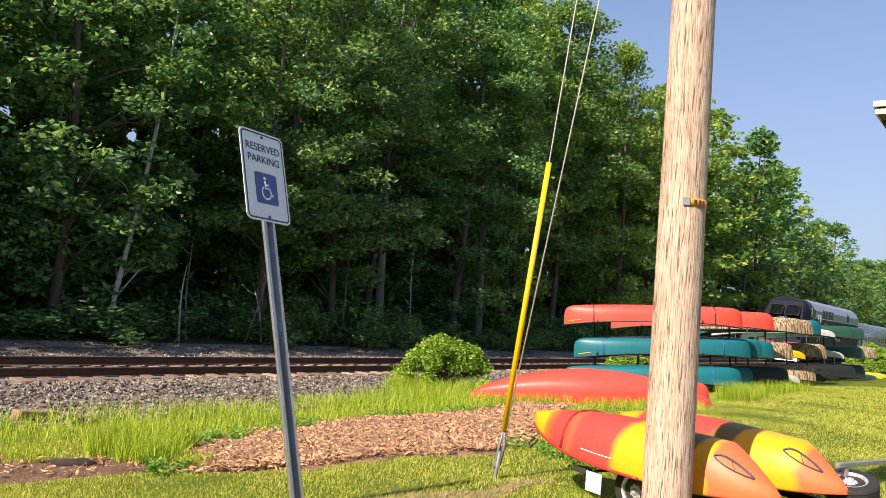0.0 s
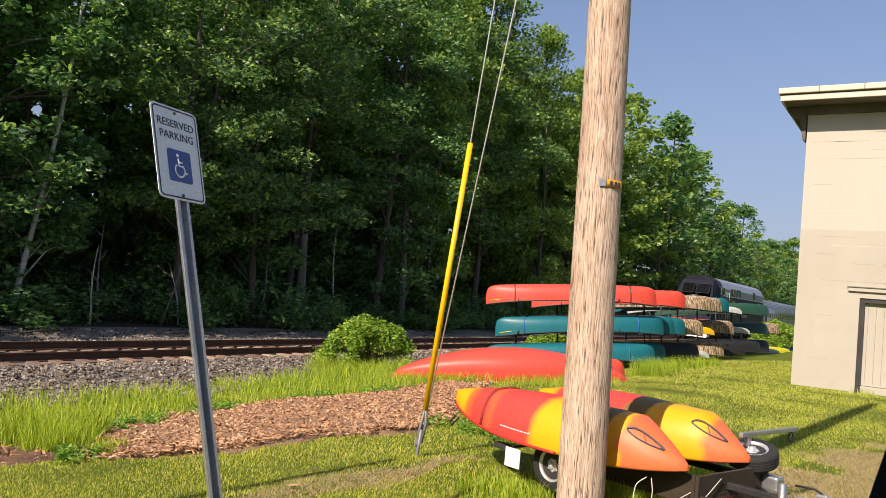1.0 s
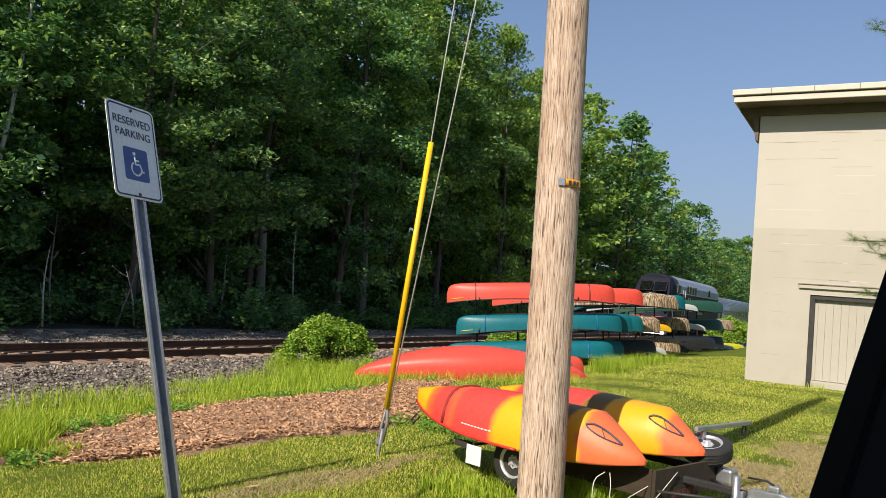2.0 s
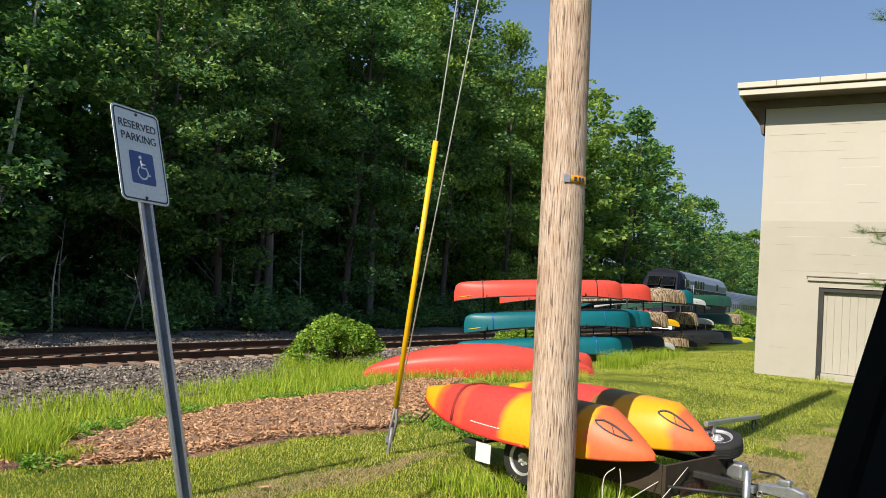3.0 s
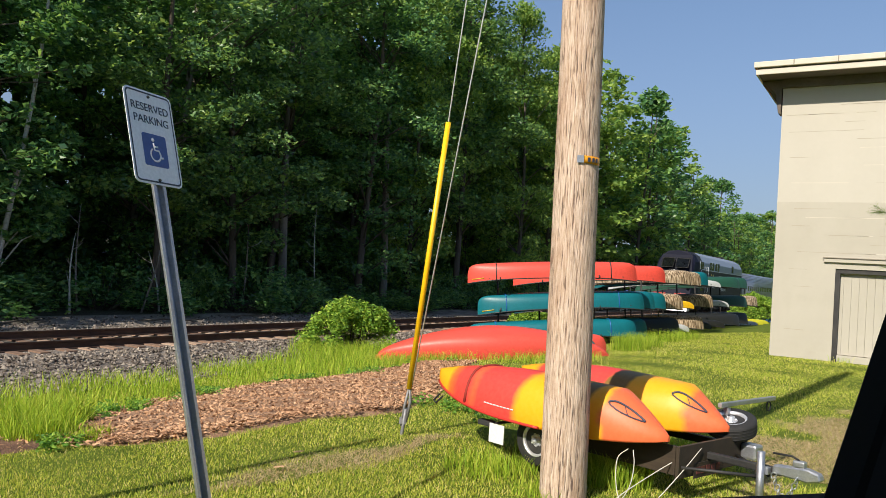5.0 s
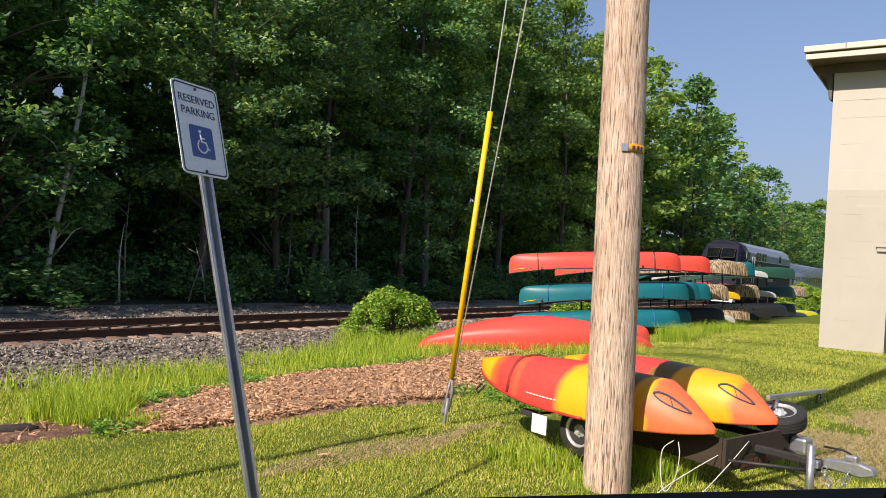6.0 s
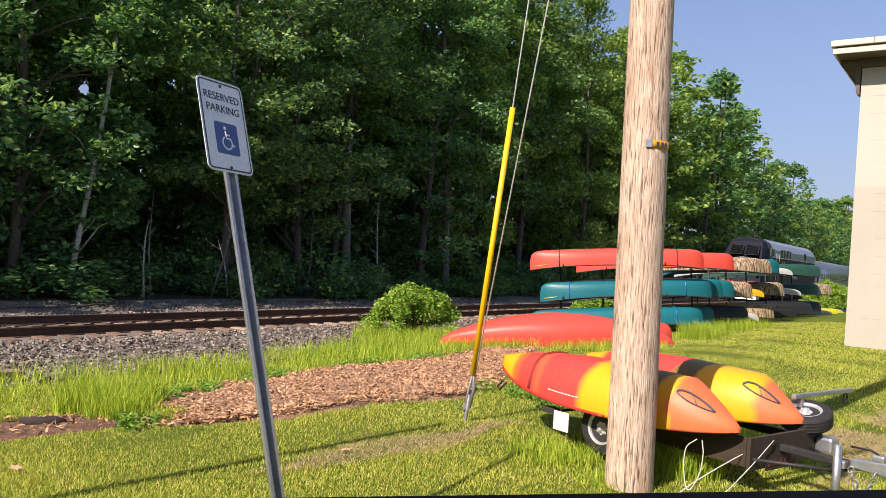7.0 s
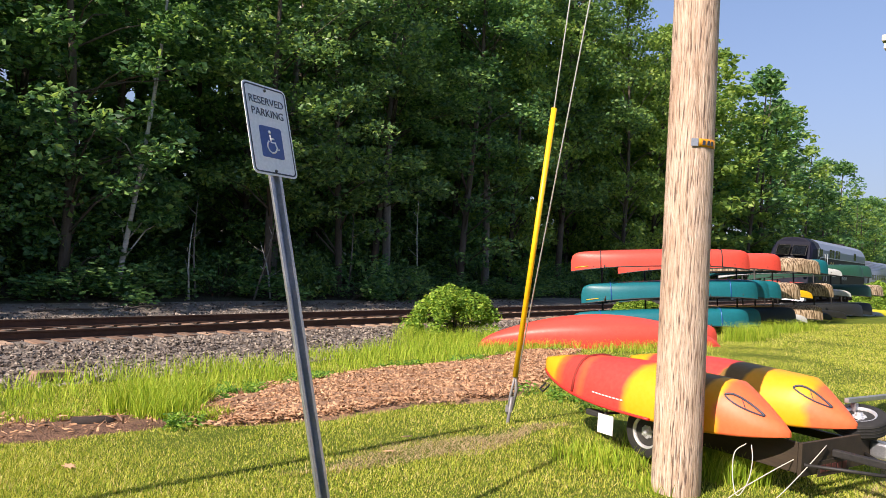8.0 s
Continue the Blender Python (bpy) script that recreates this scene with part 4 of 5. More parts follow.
    part("tail", tube(eased([(1.30, 0.30, 0.30), (1.24, -0.05, 0.19), (1.15, -0.34, 0.05), (1.08, -0.55, -0.07), (1.0, -0.62, -0.075)]), 0.0036, 6), ROPE, rp)
    part("tail", tube(eased([(1.32, 0.30, 0.30), (1.33, 0.02, 0.16), (1.27, -0.2, -0.02), (1.2, -0.28, -0.07), (1.1, -0.26, -0.075)]), 0.0036, 6), ROPE, rp)


trailer()


# ---- train ----
LOCO_GREY, LOCO_BLUE, LOCO_TOP = plastic("loco_dark_grey", (0.035, 0.034, 0.036), 0.6, 0.2), plastic("loco_midnight_blue", (0.006, 0.008, 0.022), 0.6, 0.12), plastic("loco_blue_grey", (0.26, 0.30, 0.38), 0.4, 0.4)
STAINLESS = mottled("corrugated_stainless", (0.34, 0.36, 0.40), (0.46, 0.48, 0.52), 0.38, 0.8, big=0.8, fine=20, bump=0.1)
WINDOW_GLASS = mottled("tinted_glass", (0.008, 0.010, 0.012), (0.015, 0.018, 0.02), 0.08, big=4, fine=60, bump=0.0)
STRIPE_RED, STRIPE_WHITE, LIVERY_GOLD = plastic("stripe_red", (0.50, 0.05, 0.035)), plastic("stripe_silver", (0.62, 0.64, 0.66)), plastic("livery_gold", (0.60, 0.38, 0.10))


def lamp_glass():
    m, nt, b = nodes_of("headlamp_glass", 0.1)
    b.inputs["Base Color"].default_value = (0.7, 0.7, 0.65, 1)
    b.inputs["Specular IOR Level"].default_value = 0.8
    return m


LAMP = lamp_glass()


def bogie(parent, x, axles):
    b = part("bogie", box((x - 1.9 if axles == 3 else x - 1.3, -1.18, 0.45), (x + 1.9 if axles == 3 else x + 1.3, 1.18, 0.78), 0.03), STEEL_DARK, parent)
    for k in range(axles if axles == 2 else 2):
        wx = x + (k - 0.5) * (2.7 if axles == 3 else 2.1)
        for y in (-0.78, 0.78):
            w = part("wheel", lathe([(0.0, -0.06), (0.46, -0.06), (0.46, 0.05), (0.49, 0.06), (0.0, 0.07)], 20, "y"), RAIL, b)
            w.location = (wx, y, 0.46)
        part("axle_box", box((wx - 0.2, -1.26, 0.34), (wx + 0.2, -1.19, 0.66), 0.02), STEEL_DARK, b)


def locomotive(m):
    l = thing("locomotive", "dark blue and grey diesel locomotive with gold lettering", "locomotive", m)
    # cross-section: near side to far side, over the roof
    half = [(1.50, 1.00), (1.52, 1.30), (1.52, 3.05), (1.50, 3.55), (1.22, 4.00), (0.75, 4.25), (0.0, 4.32)]
    sec = [(-y, z) for y, z in half] + [(y, z) for y, z in half[::-1][1:]]
    L = 19.5
    part("body", loft([[(x, y, z) for y, z in sec] for x in (2.2, 8, 14, L)], smooth=False), LOCO_GREY, l)
    # roof band and upper side band in blue-grey, a few millimetres proud
    up = [(-1.526, 3.06), (-1.506, 3.56), (-1.226, 4.008), (-0.752, 4.258), (0, 4.328), (0.752, 4.258), (1.226, 4.008), (1.506, 3.56), (1.526, 3.06)]
    part("upper_panel", loft([[(x, y, z) for y, z in up] for x in (3.4, L)], closed=False, smooth=False), LOCO_TOP, l, "blue-grey upper side and roof")
    # wedge nose: rings leaning back with height
    nose = []
    for f in (0.0, 0.25, 0.5, 0.75, 1.0):
        ring = []
        for y, z in sec:
            set_back = 0.0 if z < 2.15 else (z - 2.15) * 0.80
            front = 0.02 + set_back + 0.35 * (abs(y) / 1.5) ** 2.5
            ring.append((front + (2.2 - front) * f, y * (0.93 + 0.07 * f), z))
        nose.append(ring)
    part("nose", loft(nose, smooth=False), LOCO_BLUE, l, "midnight blue wedge nose")
    slope = lambda z: 0.02 + max(z - 2.15, 0) * 0.80
    for s in (-1, 1):
        # windscreen panes with frames
        z0, z1 = 3.12, 3.72
        for nm, d, y0, y1, za, zb, mt in (("windscreen_frame", 0.012, 0.06, 1.12, z0 - 0.05, z1 + 0.05, STEEL_DARK), ("windscreen", 0.024, 0.12, 1.06, z0, z1, WINDOW_GLASS)):
            bm = bmesh.new()
            cr = lambda y: 0.35 * (y / 1.5) ** 2.5
            vs = [bm.verts.new((slope(z) + cr(y) - d, s * y * 0.93, z)) for y, z in ((y0, za), (y1, za), (y1, zb), (y0, zb))]
            f = bm.faces.new(vs)
            bmesh.ops.solidify(bm, geom=[f], thickness=0.01)
            part(nm, bm, mt, l)
        part("ditch_light", tube([(0.05, s * 1.12, 2.02), (0.28, s * 1.12, 2.02)], 0.12, 14), LAMP, l)
        part("marker_light", tube([(0.10, s * 1.05, 2.42), (0.5, s * 1.05, 2.42)], 0.07, 10), STRIPE_RED, l)
        part("bumper_stripe", box((-0.06, min(s * 0.35, s * 1.38), 1.12), (0.25, max(s * 0.35, s * 1.38), 1.3), 0.01), STRIPE_RED, l)
    for y in (-0.18, 0.18):
        part("headlight", tube([(0.16, y, 2.42), (0.5, y, 2.42)], 0.13, 16), LAMP, l, "round headlight")
    part("nose_stripe", tube([(0.34, -1.42, 2.22), (0.10, -0.75, 2.16), (0.0, 0, 2.12), (0.10, 0.75, 2.16), (0.34, 1.42, 2.22)], 0.035, 6), STRIPE_WHITE, l)
    nb = part("number_board", box((slope(2.86) - 0.03, -0.34, 2.72), (slope(2.86) + 0.2, 0.34, 2.95), 0.01), LOCO_GREY, l)
    part("emblem", prism([(-0.3, -0.06), (0.0, 0.09), (0.3, -0.06), (0.1, 0.0), (0.0, -0.08), (-0.1, 0.0)], -0.01, 0.01), STRIPE_WHITE, l, "silver chevron emblem").matrix_local = pose(slope(2.58) - 0.01, 0, 2.58, 0, 38, -90)
    words("100", 0.2, STRIPE_WHITE, nb, pose(slope(2.86) - 0.034, 0, 2.84, 90, 0, -90))
    part("plow", prism([(-0.25, 0.12), (0.6, 0.12), (0.6, 0.85), (0.0, 0.85)], -1.35, 1.35), GALV, l, "grey steel snowplow")
    part("coupler", box((-0.55, -0.2, 0.75), (0.1, 0.2, 1.05), 0.04), STEEL_DARK, l)
    for y in (-0.6, -0.45, 0.5, 0.65):
        part("air_hose", tube([(-0.05, y, 1.05), (-0.25, y, 0.8), (-0.2, y + 0.05, 0.5)], 0.03, 6), RUBBER, l)
    # near side: line, stripe, cab window, door, grilles, rails, lettering
    for s in (-1, 1):
        y = s * 1.527
        def flat(name, x0, x1, z0, z1, mt, d=0.006, lab=""):
            return part(name, box((x0, min(y, y + s * d), z0), (x1, max(y, y + s * d), z1)), mt, l, lab)
        flat("side_line", 3.2, L, 3.03, 3.075, STRIPE_WHITE, 0.008)
        flat("sill_stripe", 0.6, L, 1.12, 1.22, STRIPE_RED, 0.008)
        part("cab_line", tube([(0.62, s * 1.45, 2.22), (1.9, s * 1.53, 2.45), (3.2, s * 1.53, 3.05)], 0.028, 6), STRIPE_WHITE, l)
        flat("cab_window", 2.75, 3.3, 3.12, 3.6, WINDOW_GLASS, 0.01)
        flat("cab_window_post", 2.50, 2.72, 3.08, 3.66, STRIPE_WHITE, 0.008)
        flat("cab_window", 3.42, 3.75, 3.12, 3.6, WINDOW_GLASS, 0.01)
        for x in (4.25, 5.05):
            part("grab_rail", tube([(x, y + s * 0.02, 1.45), (x, y + s * 0.07, 1.5), (x, y + s * 0.07, 3.25), (x, y + s * 0.02, 3.3)], 0.022, 6), STRIPE_WHITE, l)
        flat("cab_door", 4.33, 4.97, 1.35, 3.0, LOCO_GREY, 0.012)
        for x0 in (5.9, 6.75, 7.9, 8.75):
            g = flat("intake_grille", x0, x0 + 0.7, 3.1, 3.66, WINDOW_GLASS, 0.004)
            for q in range(6):
                part("slat", box((x0, min(y, y + s * 0.014), 3.14 + 0.085 * q), (x0 + 0.7, max(y, y + s * 0.014), 3.16 + 0.085 * q)), STEEL_DARK, g)
        for x0 in (6.62, 8.62):
            flat("grille_post", x0, x0 + 0.1, 3.08, 3.7, STRIPE_WHITE)
        flat("louvre", 2.9, 3.8, 1.55, 2.1, WINDOW_GLASS, 0.006)
        flat("rear_grille", 14.6, 15.4, 3.15, 3.7, WINDOW_GLASS, 0.004)
        face = (lambda x, z: pose(x, y - 0.006, z, 90, 0, 0)) if s < 0 else (lambda x, z: pose(x, y + 0.006, z, 90, 0, 180))
        words("50", 1.35, LIVERY_GOLD, l, face(6.9, 2.3), 0.003, "gold anniversary numerals")
        words("CONNECTING", 0.36, STRIPE_WHITE, l, face(10.6, 2.62), 0.003)
        words("FOR 50 YEARS", 0.34, STRIPE_WHITE, l, face(11.3, 1.72), 0.003)
        flat("red_wordmark_bar", 9.9, 12.2, 2.06, 2.28, STRIPE_RED)
        words("100", 0.34, STRIPE_WHITE, l, face(17.4, 2.3), 0.003)
        flat("wordmark_bar", 7.1, 8.3, 1.82, 1.93, STRIPE_WHITE)
        flat("flag_patch", 2.6, 3.0, 2.45, 2.7, STRIPE_RED)
    bogie(l, 3.9, 3)
    bogie(l, 15.6, 3)
    part("fuel_tank", box((7.3, -1.3, 0.35), (12.2, 1.3, 1.02), 0.12), STEEL_DARK, l)
    part("roof_fan", lathe([(0.0, 4.42), (0.65, 4.42), (0.7, 4.3), (0.7, 4.22)], 20), LOCO_GREY, l).location = (15, 0, 0)
    part("horn", tube([(4.2, 0, 4.3), (4.2, 0, 4.48), (3.8, 0, 4.48)], 0.06, 8), STEEL_DARK, l)
    return l


def coach(m):
    c = thing("passenger_coach", "fluted stainless steel passenger coach with dark windows", "railway coach", m, group="coaches of the train")
    half = [(1.42, 0.95), (1.5, 1.25), (1.52, 2.2), (1.47, 2.75), (1.25, 3.3), (0.8, 3.68), (0.0, 3.82)]
    sec = [(-y, z) for y, z in half] + [(y, z) for y, z in half[::-1][1:]]
    L = 25.4
    part("body", loft([[(x, y, z) for y, z in sec] for x in (0.2, 9, 17, L - 0.2)]), STAINLESS, c)
    for s in (-1, 1):
        for z, yy in ((1.35, 1.505), (1.5, 1.508), (1.65, 1.511), (2.62, 1.487), (2.9, 1.415), (3.05, 1.355), (3.2, 1.295), (3.35, 1.212), (3.5, 1.035)):
            part("flute", tube([(0.3, s * yy, z), (L - 0.3, s * yy, z)], 0.018, 5), STAINLESS, c)
        for k in range(17):
            x = 3.2 + 1.17 * k
            part("window", box((x, min(s * 1.49, s * 1.524), 1.98), (x + 0.8, max(s * 1.49, s * 1.524), 2.45), 0.008), WINDOW_GLASS, c)
        for x in (1.1, L - 1.9):
            part("vestibule_door", box((x, min(s * 1.48, s * 1.526), 1.2), (x + 0.8, max(s * 1.48, s * 1.526), 2.95), 0.008), STEEL_DARK, c)
    for x in (0.0, L - 0.2):
        part("gangway", box((x, -0.75, 1.0), (x + 0.2, 0.75, 3.4), 0.02), RUBBER, c)
    bogie(c, 4.0, 2)
    bogie(c, L - 4.0, 2)
    return c


locomotive(TRACK @ pose(52.5, 0, 0)).scale = (1, 1, 1.10)
first = coach(TRACK @ pose(72.5, 0, 0))
for k in (1, 2, 3):
    copy_thing(first, TRACK @ pose(72.5 + 25.9 * k, 0, 0))


# ---- trees ----
def leaves_mesh(name, centres, radii, counts, size, material, parent, flat=0.75):
    """Many small folded leaves in uneven clumps round the given centres."""
    P, S = [], []
    for c, r, n in zip(centres, radii, counts):
        d = rng.normal(0, 1, (n, 3))
        d /= np.linalg.norm(d, axis=1)[:, None] + 1e-9
        P.append(np.array(c) + d * (r * rng.random(n) ** 0.45)[:, None] * np.array([1, 1, flat]))
    P = np.concatenate(P)
    N = len(P)
    a = rng.normal(0, 1, (N, 3)) * np.array([1, 1, 0.4])
    a /= np.linalg.norm(a, axis=1)[:, None]
    b = np.cross(a, rng.normal(0, 1, (N, 3)) * np.array([0.55, 0.55, 0.6]) + np.array([0, 0, 0.75]))
    b /= np.linalg.norm(b, axis=1)[:, None] + 1e-9
    L = size * rng.uniform(0.6, 1.35, N)
    nrm = np.cross(a, b)
    v = np.stack([P - a * (L * 0.5)[:, None], P + b * (L * 0.36)[:, None] + nrm * (L * 0.12)[:, None], P + a * (L * 0.55)[:, None], P - b * (L * 0.36)[:, None] + nrm * (L * 0.12)[:, None]], 1).reshape(-1, 3)
    i = 4 * np.arange(N)
    f = np.concatenate([np.stack([i, i + 1, i + 2], 1), np.stack([i, i + 2, i + 3], 1)])
    return raw(name, v.tolist(), f.tolist(), material, parent)


def tree(label, H, R, low, n_leaf, size, bark, leaf, m, seed, lean=0.0, clumps=70, name="tree", spread=0.42, stout=1.0):
    rr = random.Random(seed)
    t = thing(name, label, "tree", m, group="woodland trees")
    pts = [Vector((lean * H * (f ** 1.2) + 0.18 * math.sin(f * 5 + seed), 0.2 * math.sin(f * 4 + seed * 2), H * 0.93 * f - 0.3)) for f in [k / 9 for k in range(10)]]
    r0 = (0.0075 * H + 0.02) * stout
    bm = tube(pts, [r0 * (1 - 0.9 * k / 9) + 0.012 for k in range(10)], 8)
    cents, rads = [], []
    def spine(f):
        q = f * 9
        i = min(int(q), 8)
        return pts[i].lerp(pts[i + 1], q - i)
    for k in range(clumps):
        f = low + (1 - low) * rr.random() ** 1.1
        p = spine(min(f, 0.99))
        prof = math.sin(math.pi * min((f - low) / (1 - low) * 0.86 + 0.14, 1.0)) ** 0.6
        ang, rad = rr.uniform(0, 6.28), R * prof * rr.uniform(0.3, 1.12)
        c = p + Vector((rad * math.cos(ang), rad * math.sin(ang), rad * rr.uniform(-0.05, 0.4)))
        cents.append(tuple(c))
        rads.append(rr.uniform(0.55, 1.15) * R / 3.2)
        if k % 3 == 0:
            mid = p.lerp(c, 0.5) + Vector((0, 0, -0.12 * rad))
            st = spine(max(f - 0.06, 0.02))
            tube([st, mid, c], [max(0.02, r0 * 0.38 * (1 - f * 0.7)), 0.022, 0.008], 5, bm)
    part("trunk", bm, bark, t)
    w = np.array(rads) ** 2
    cn = np.maximum((w / w.sum() * n_leaf).astype(int), 4)
    leaves_mesh("crown", cents, rads, cn, size, leaf, t, spread)
    return t


def forest():
    kinds = [("leafy green maple at the woodland edge", 17, 3.1, 0.10, 9500, 0.25, BARK, LEAF_A, 0.02),
             ("tall green oak with a grey trunk in the woodland", 19, 3.4, 0.16, 10000, 0.27, BARK, LEAF_B, -0.03),
             ("slim green maple reaching out of the woodland", 15, 2.7, 0.08, 8000, 0.24, BARK, LEAF_A, 0.05),
             ("green woodland tree with an uneven open crown", 20, 3.6, 0.24, 9500, 0.28, BARK, LEAF_B, 0.03),
             ("young oak at the woodland edge, its leaves coloured sunlit green", 13, 2.6, 0.06, 7500, 0.23, BARK, LEAF_LIT, -0.04)]
    protos = []
    for i, (lab, H, R, low, n, sz, bk, lf, ln) in enumerate(kinds):
        protos.append((tree(lab, H, R, low, int(n * 1.6), sz * 0.74, bk, lf, pose(0, 0, 0), i + 1, ln, 130), H))
    light = [(tree("green woodland tree further down the line", 18, 3.4, 0.06, 3100, 0.39, BARK, LEAF_LIT, pose(0, 0, 0), 31, 0.02, 80, spread=0.6), 18),
             (tree("leafy maple further down the line", 17, 3.2, 0.06, 3100, 0.38, BARK, LEAF_A, pose(0, 0, 0), 32, -0.02, 80, spread=0.6), 17)]
    deep_kind = [(tree("tree deep in the woodland shade", 18, 3.6, 0.05, 2300, 0.62, BARK, LEAF_A, pose(0, 0, 0), 33, 0.02, 60, spread=0.7), 18)]
    sunlit = tree("sunlit green tree beyond the end of the boat row", 12.6, 3.6, 0.04, 4200, 0.36, BARK, LEAF_LIT, pose(0, 0, 0), 35, 0.0, 90)
    used, light_used, deep_used = set(), set(), set()
    rr = random.Random(11)
    spots = []
    for row, (s0, step) in enumerate(((-9.0, 5.0), (-12.5, 4.6), (-17.0, 5.2), (-23.0, 6.0), (-30.0, 6.0), (-37.0, 6.0))):
        # the first rows start out of view, added to shade the wood ahead
        u = (-29 if row < 4 else -2) + row * 1.3
        while u < (140 if row < 2 else 75 if row < 4 else 60):
            spots.append((s0 + rr.uniform(-1.5, 1.2) + float(np.interp(u, [15, 40, 80], [0, 1.0, 2.2])), u + rr.uniform(-1.0, 1.0), row))
            u += step
    for s, u, row in spots:
        # height of the tree line along the track
        want = np.interp(u, [-30, 0, 10, 20, 30, 37, 45, 52, 63, 74, 82, 90, 104, 111, 140], [20.5, 17.8, 17.0, 19.5, 22.0, 23.0, 20.6, 20.6, 21.2, 20.4, 17.6, 16.8, 13.8, 12.6, 14.4]) * (rr.uniform(0.9, 1.05) if u < 55 else rr.uniform(0.95, 1.03)) + (0, 1.0, 2.5, 4.0, 5.0, 5.0)[row] * np.interp(u, [30, 60], [1, 0])
        pool, seen = (deep_kind, deep_used) if row >= 2 else (light, light_used) if u > 50 or u < -4 else (protos, used)
        k = 4 if row == 0 and 36 < u < 50 else rr.randrange(len(pool))
        if pool is protos and k == 4 and u < 30:      # the sunlit-coloured oaks stand further down the line
            k = 2
        pr, H = pool[k]
        x, y = at(s, u)
        sc = want / H
        m = pose(x, y, float(gz(x, y)), 0, 0, rr.uniform(0, 360))
        if k not in seen:
            seen.add(k)
            ob = pr
            ob.matrix_world = m
        else:
            ob = copy_thing(pr, m)
        w = min(max(sc, 0.85), 1.2)
        ob.scale = (w, w, sc)
    # the wood goes on along the line into the distance
    for k in range(30):
        u, s = 144 + 10 * (k // 2), -7.5 - 6 * (k % 2) + rr.uniform(-1, 1)
        x, y = at(s, u)
        hgt = np.interp(u, [130, 200, 320], [17, 23, 27]) * rr.uniform(0.9, 1.05)
        ob = copy_thing(light[k % 2][0], pose(x, y, float(gz(x, y)), 0, 0, rr.uniform(0, 360)))
        ob.scale = (1.5, 1.5, hgt / 17.5)
    # sunlit trees beyond the bend, right of the line
    for s, u in ((4.5, 118), (8, 112), (12, 116), (16, 112), (21, 118), (27, 114)):
        x, y = at(s, u)
        m = pose(x, y, float(gz(x, y)), 0, 0, s * 31)
        if s == 4.5:
            sunlit.matrix_world, ob = m, sunlit
        else:
            ob = copy_thing(sunlit, m)
        ob.scale = (1.25, 1.25, 0.93 + 0.02 * (s % 5))
    # birches that lean out of the edge, and bare stems
    for s, u, H, ln, yaw in ((-8.1, 6.55, 16, 0.10, 60), (-9.6, 1.5, 14, 0.05, 0)):
        x, y = at(s, u)
        tree("white-barked birch leaning out of the woodland edge", H, 2.2, 0.15, 5200, 0.2, BIRCH, LEAF_A, pose(x, y, float(gz(x, y)), 0, 0, yaw), int(H * 7), ln, 40, "birch_tree", stout=0.58)
    for s, u, ln in ((-9.4, 27.6, 0.0), (-10.5, 14.6, -0.02), (-9.8, 20.4, 0.03)):
        x, y = at(s, u)
        tree("tall maple with a stout pale grey trunk in the woodland", 20, 3.0, 0.34, 5200, 0.19, GREY_BARK, LEAF_A, pose(x, y, float(gz(x, y)), 0, 0, u * 13), int(u), ln, 60, stout=1.25)
    # thin bare stems at the edge, upright and leaning
    for s, u, H, ln, seed in ((-7.4, 8.6, 2.6, 0.02, 1), (-7.9, 9.2, 3.6, -0.06, 2), (-7.3, 11.2, 3.0, 0.38, 4), (-7.4, 12.0, 2.2, -0.32, 5), (-8.2, 16.5, 4.2, 0.05, 6), (-8.3, 21.0, 4.6, -0.04, 7)):
        x, y = at(s, u)
        q = random.Random(seed)
        st = thing("bare_stem", "thin pale bare stem at the woodland edge", "sapling", pose(x, y, float(gz(x, y)), 0, 0, -32.5 + q.uniform(-20, 20)), group="bare stems")
        pts = [Vector((ln * H * f + 0.05 * math.sin(5 * f + seed), 0.05 * math.cos(4 * f + seed), H * f - 0.1)) for f in (0, 0.2, 0.4, 0.6, 0.8, 1.0)]
        part("stem", tube(pts, [0.04, 0.034, 0.03, 0.024, 0.017, 0.008], 7), GREY_BARK if seed % 2 == 0 else BIRCH, st)
        for k in (2, 3, 4):
            d = Vector((q.choice((-1, 1)) * q.uniform(0.3, 0.6), q.uniform(-0.3, 0.3), q.uniform(0.25, 0.5)))
            part("twig", tube([pts[k], pts[k] + d * 0.5 + Vector((0, 0, -0.04)), pts[k] + d], [0.014, 0.010, 0.005], 5), BIRCH, st)
    # undergrowth along the edge
    base = []
    for i in range(3):
        b = thing("shrub", "low green undergrowth shrub at the woodland edge", "shrub", pose(0, 0, 0), group="undergrowth")
        q = random.Random(40 + i)
        cs = [(q.uniform(-1.1, 1.1), q.uniform(-0.8, 0.8), q.uniform(0.15, 1.5) * q.uniform(0.5, 1)) for _ in range(22)]
        bm = bmesh.new()
        for c in cs[::2]:
            tube([(c[0] * 0.2, c[1] * 0.2, -0.1), (c[0] * 0.6, c[1] * 0.6, c[2] * 0.6), c], [0.018, 0.012, 0.006], 5, bm)
        part("stem", bm, BARK, b)
        leaves_mesh("foliage", cs, [0.44] * 22, [54] * 22, 0.15, LEAF_A if i < 2 else LEAF_B, b)
        base.append(b)
    first_use = [True] * 3
    for k in range(124):
        u, s = -20 + 2.0 * (k % 62) + rr.uniform(-0.9, 0.9), rr.uniform(-8.4, -6.9) - (3.5 if k >= 62 else 0)
        x, y = at(s, u)
        m = pose(x, y, float(gz(x, y)), 0, 0, rr.uniform(0, 360))
        if first_use[k % 3]:
            base[k % 3].matrix_world, first_use[k % 3], ob = m, False, base[k % 3]
        else:
            ob = copy_thing(base[k % 3], m)
        z = rr.uniform(0.6, 1.5) * (1.6 if k >= 62 else 1)
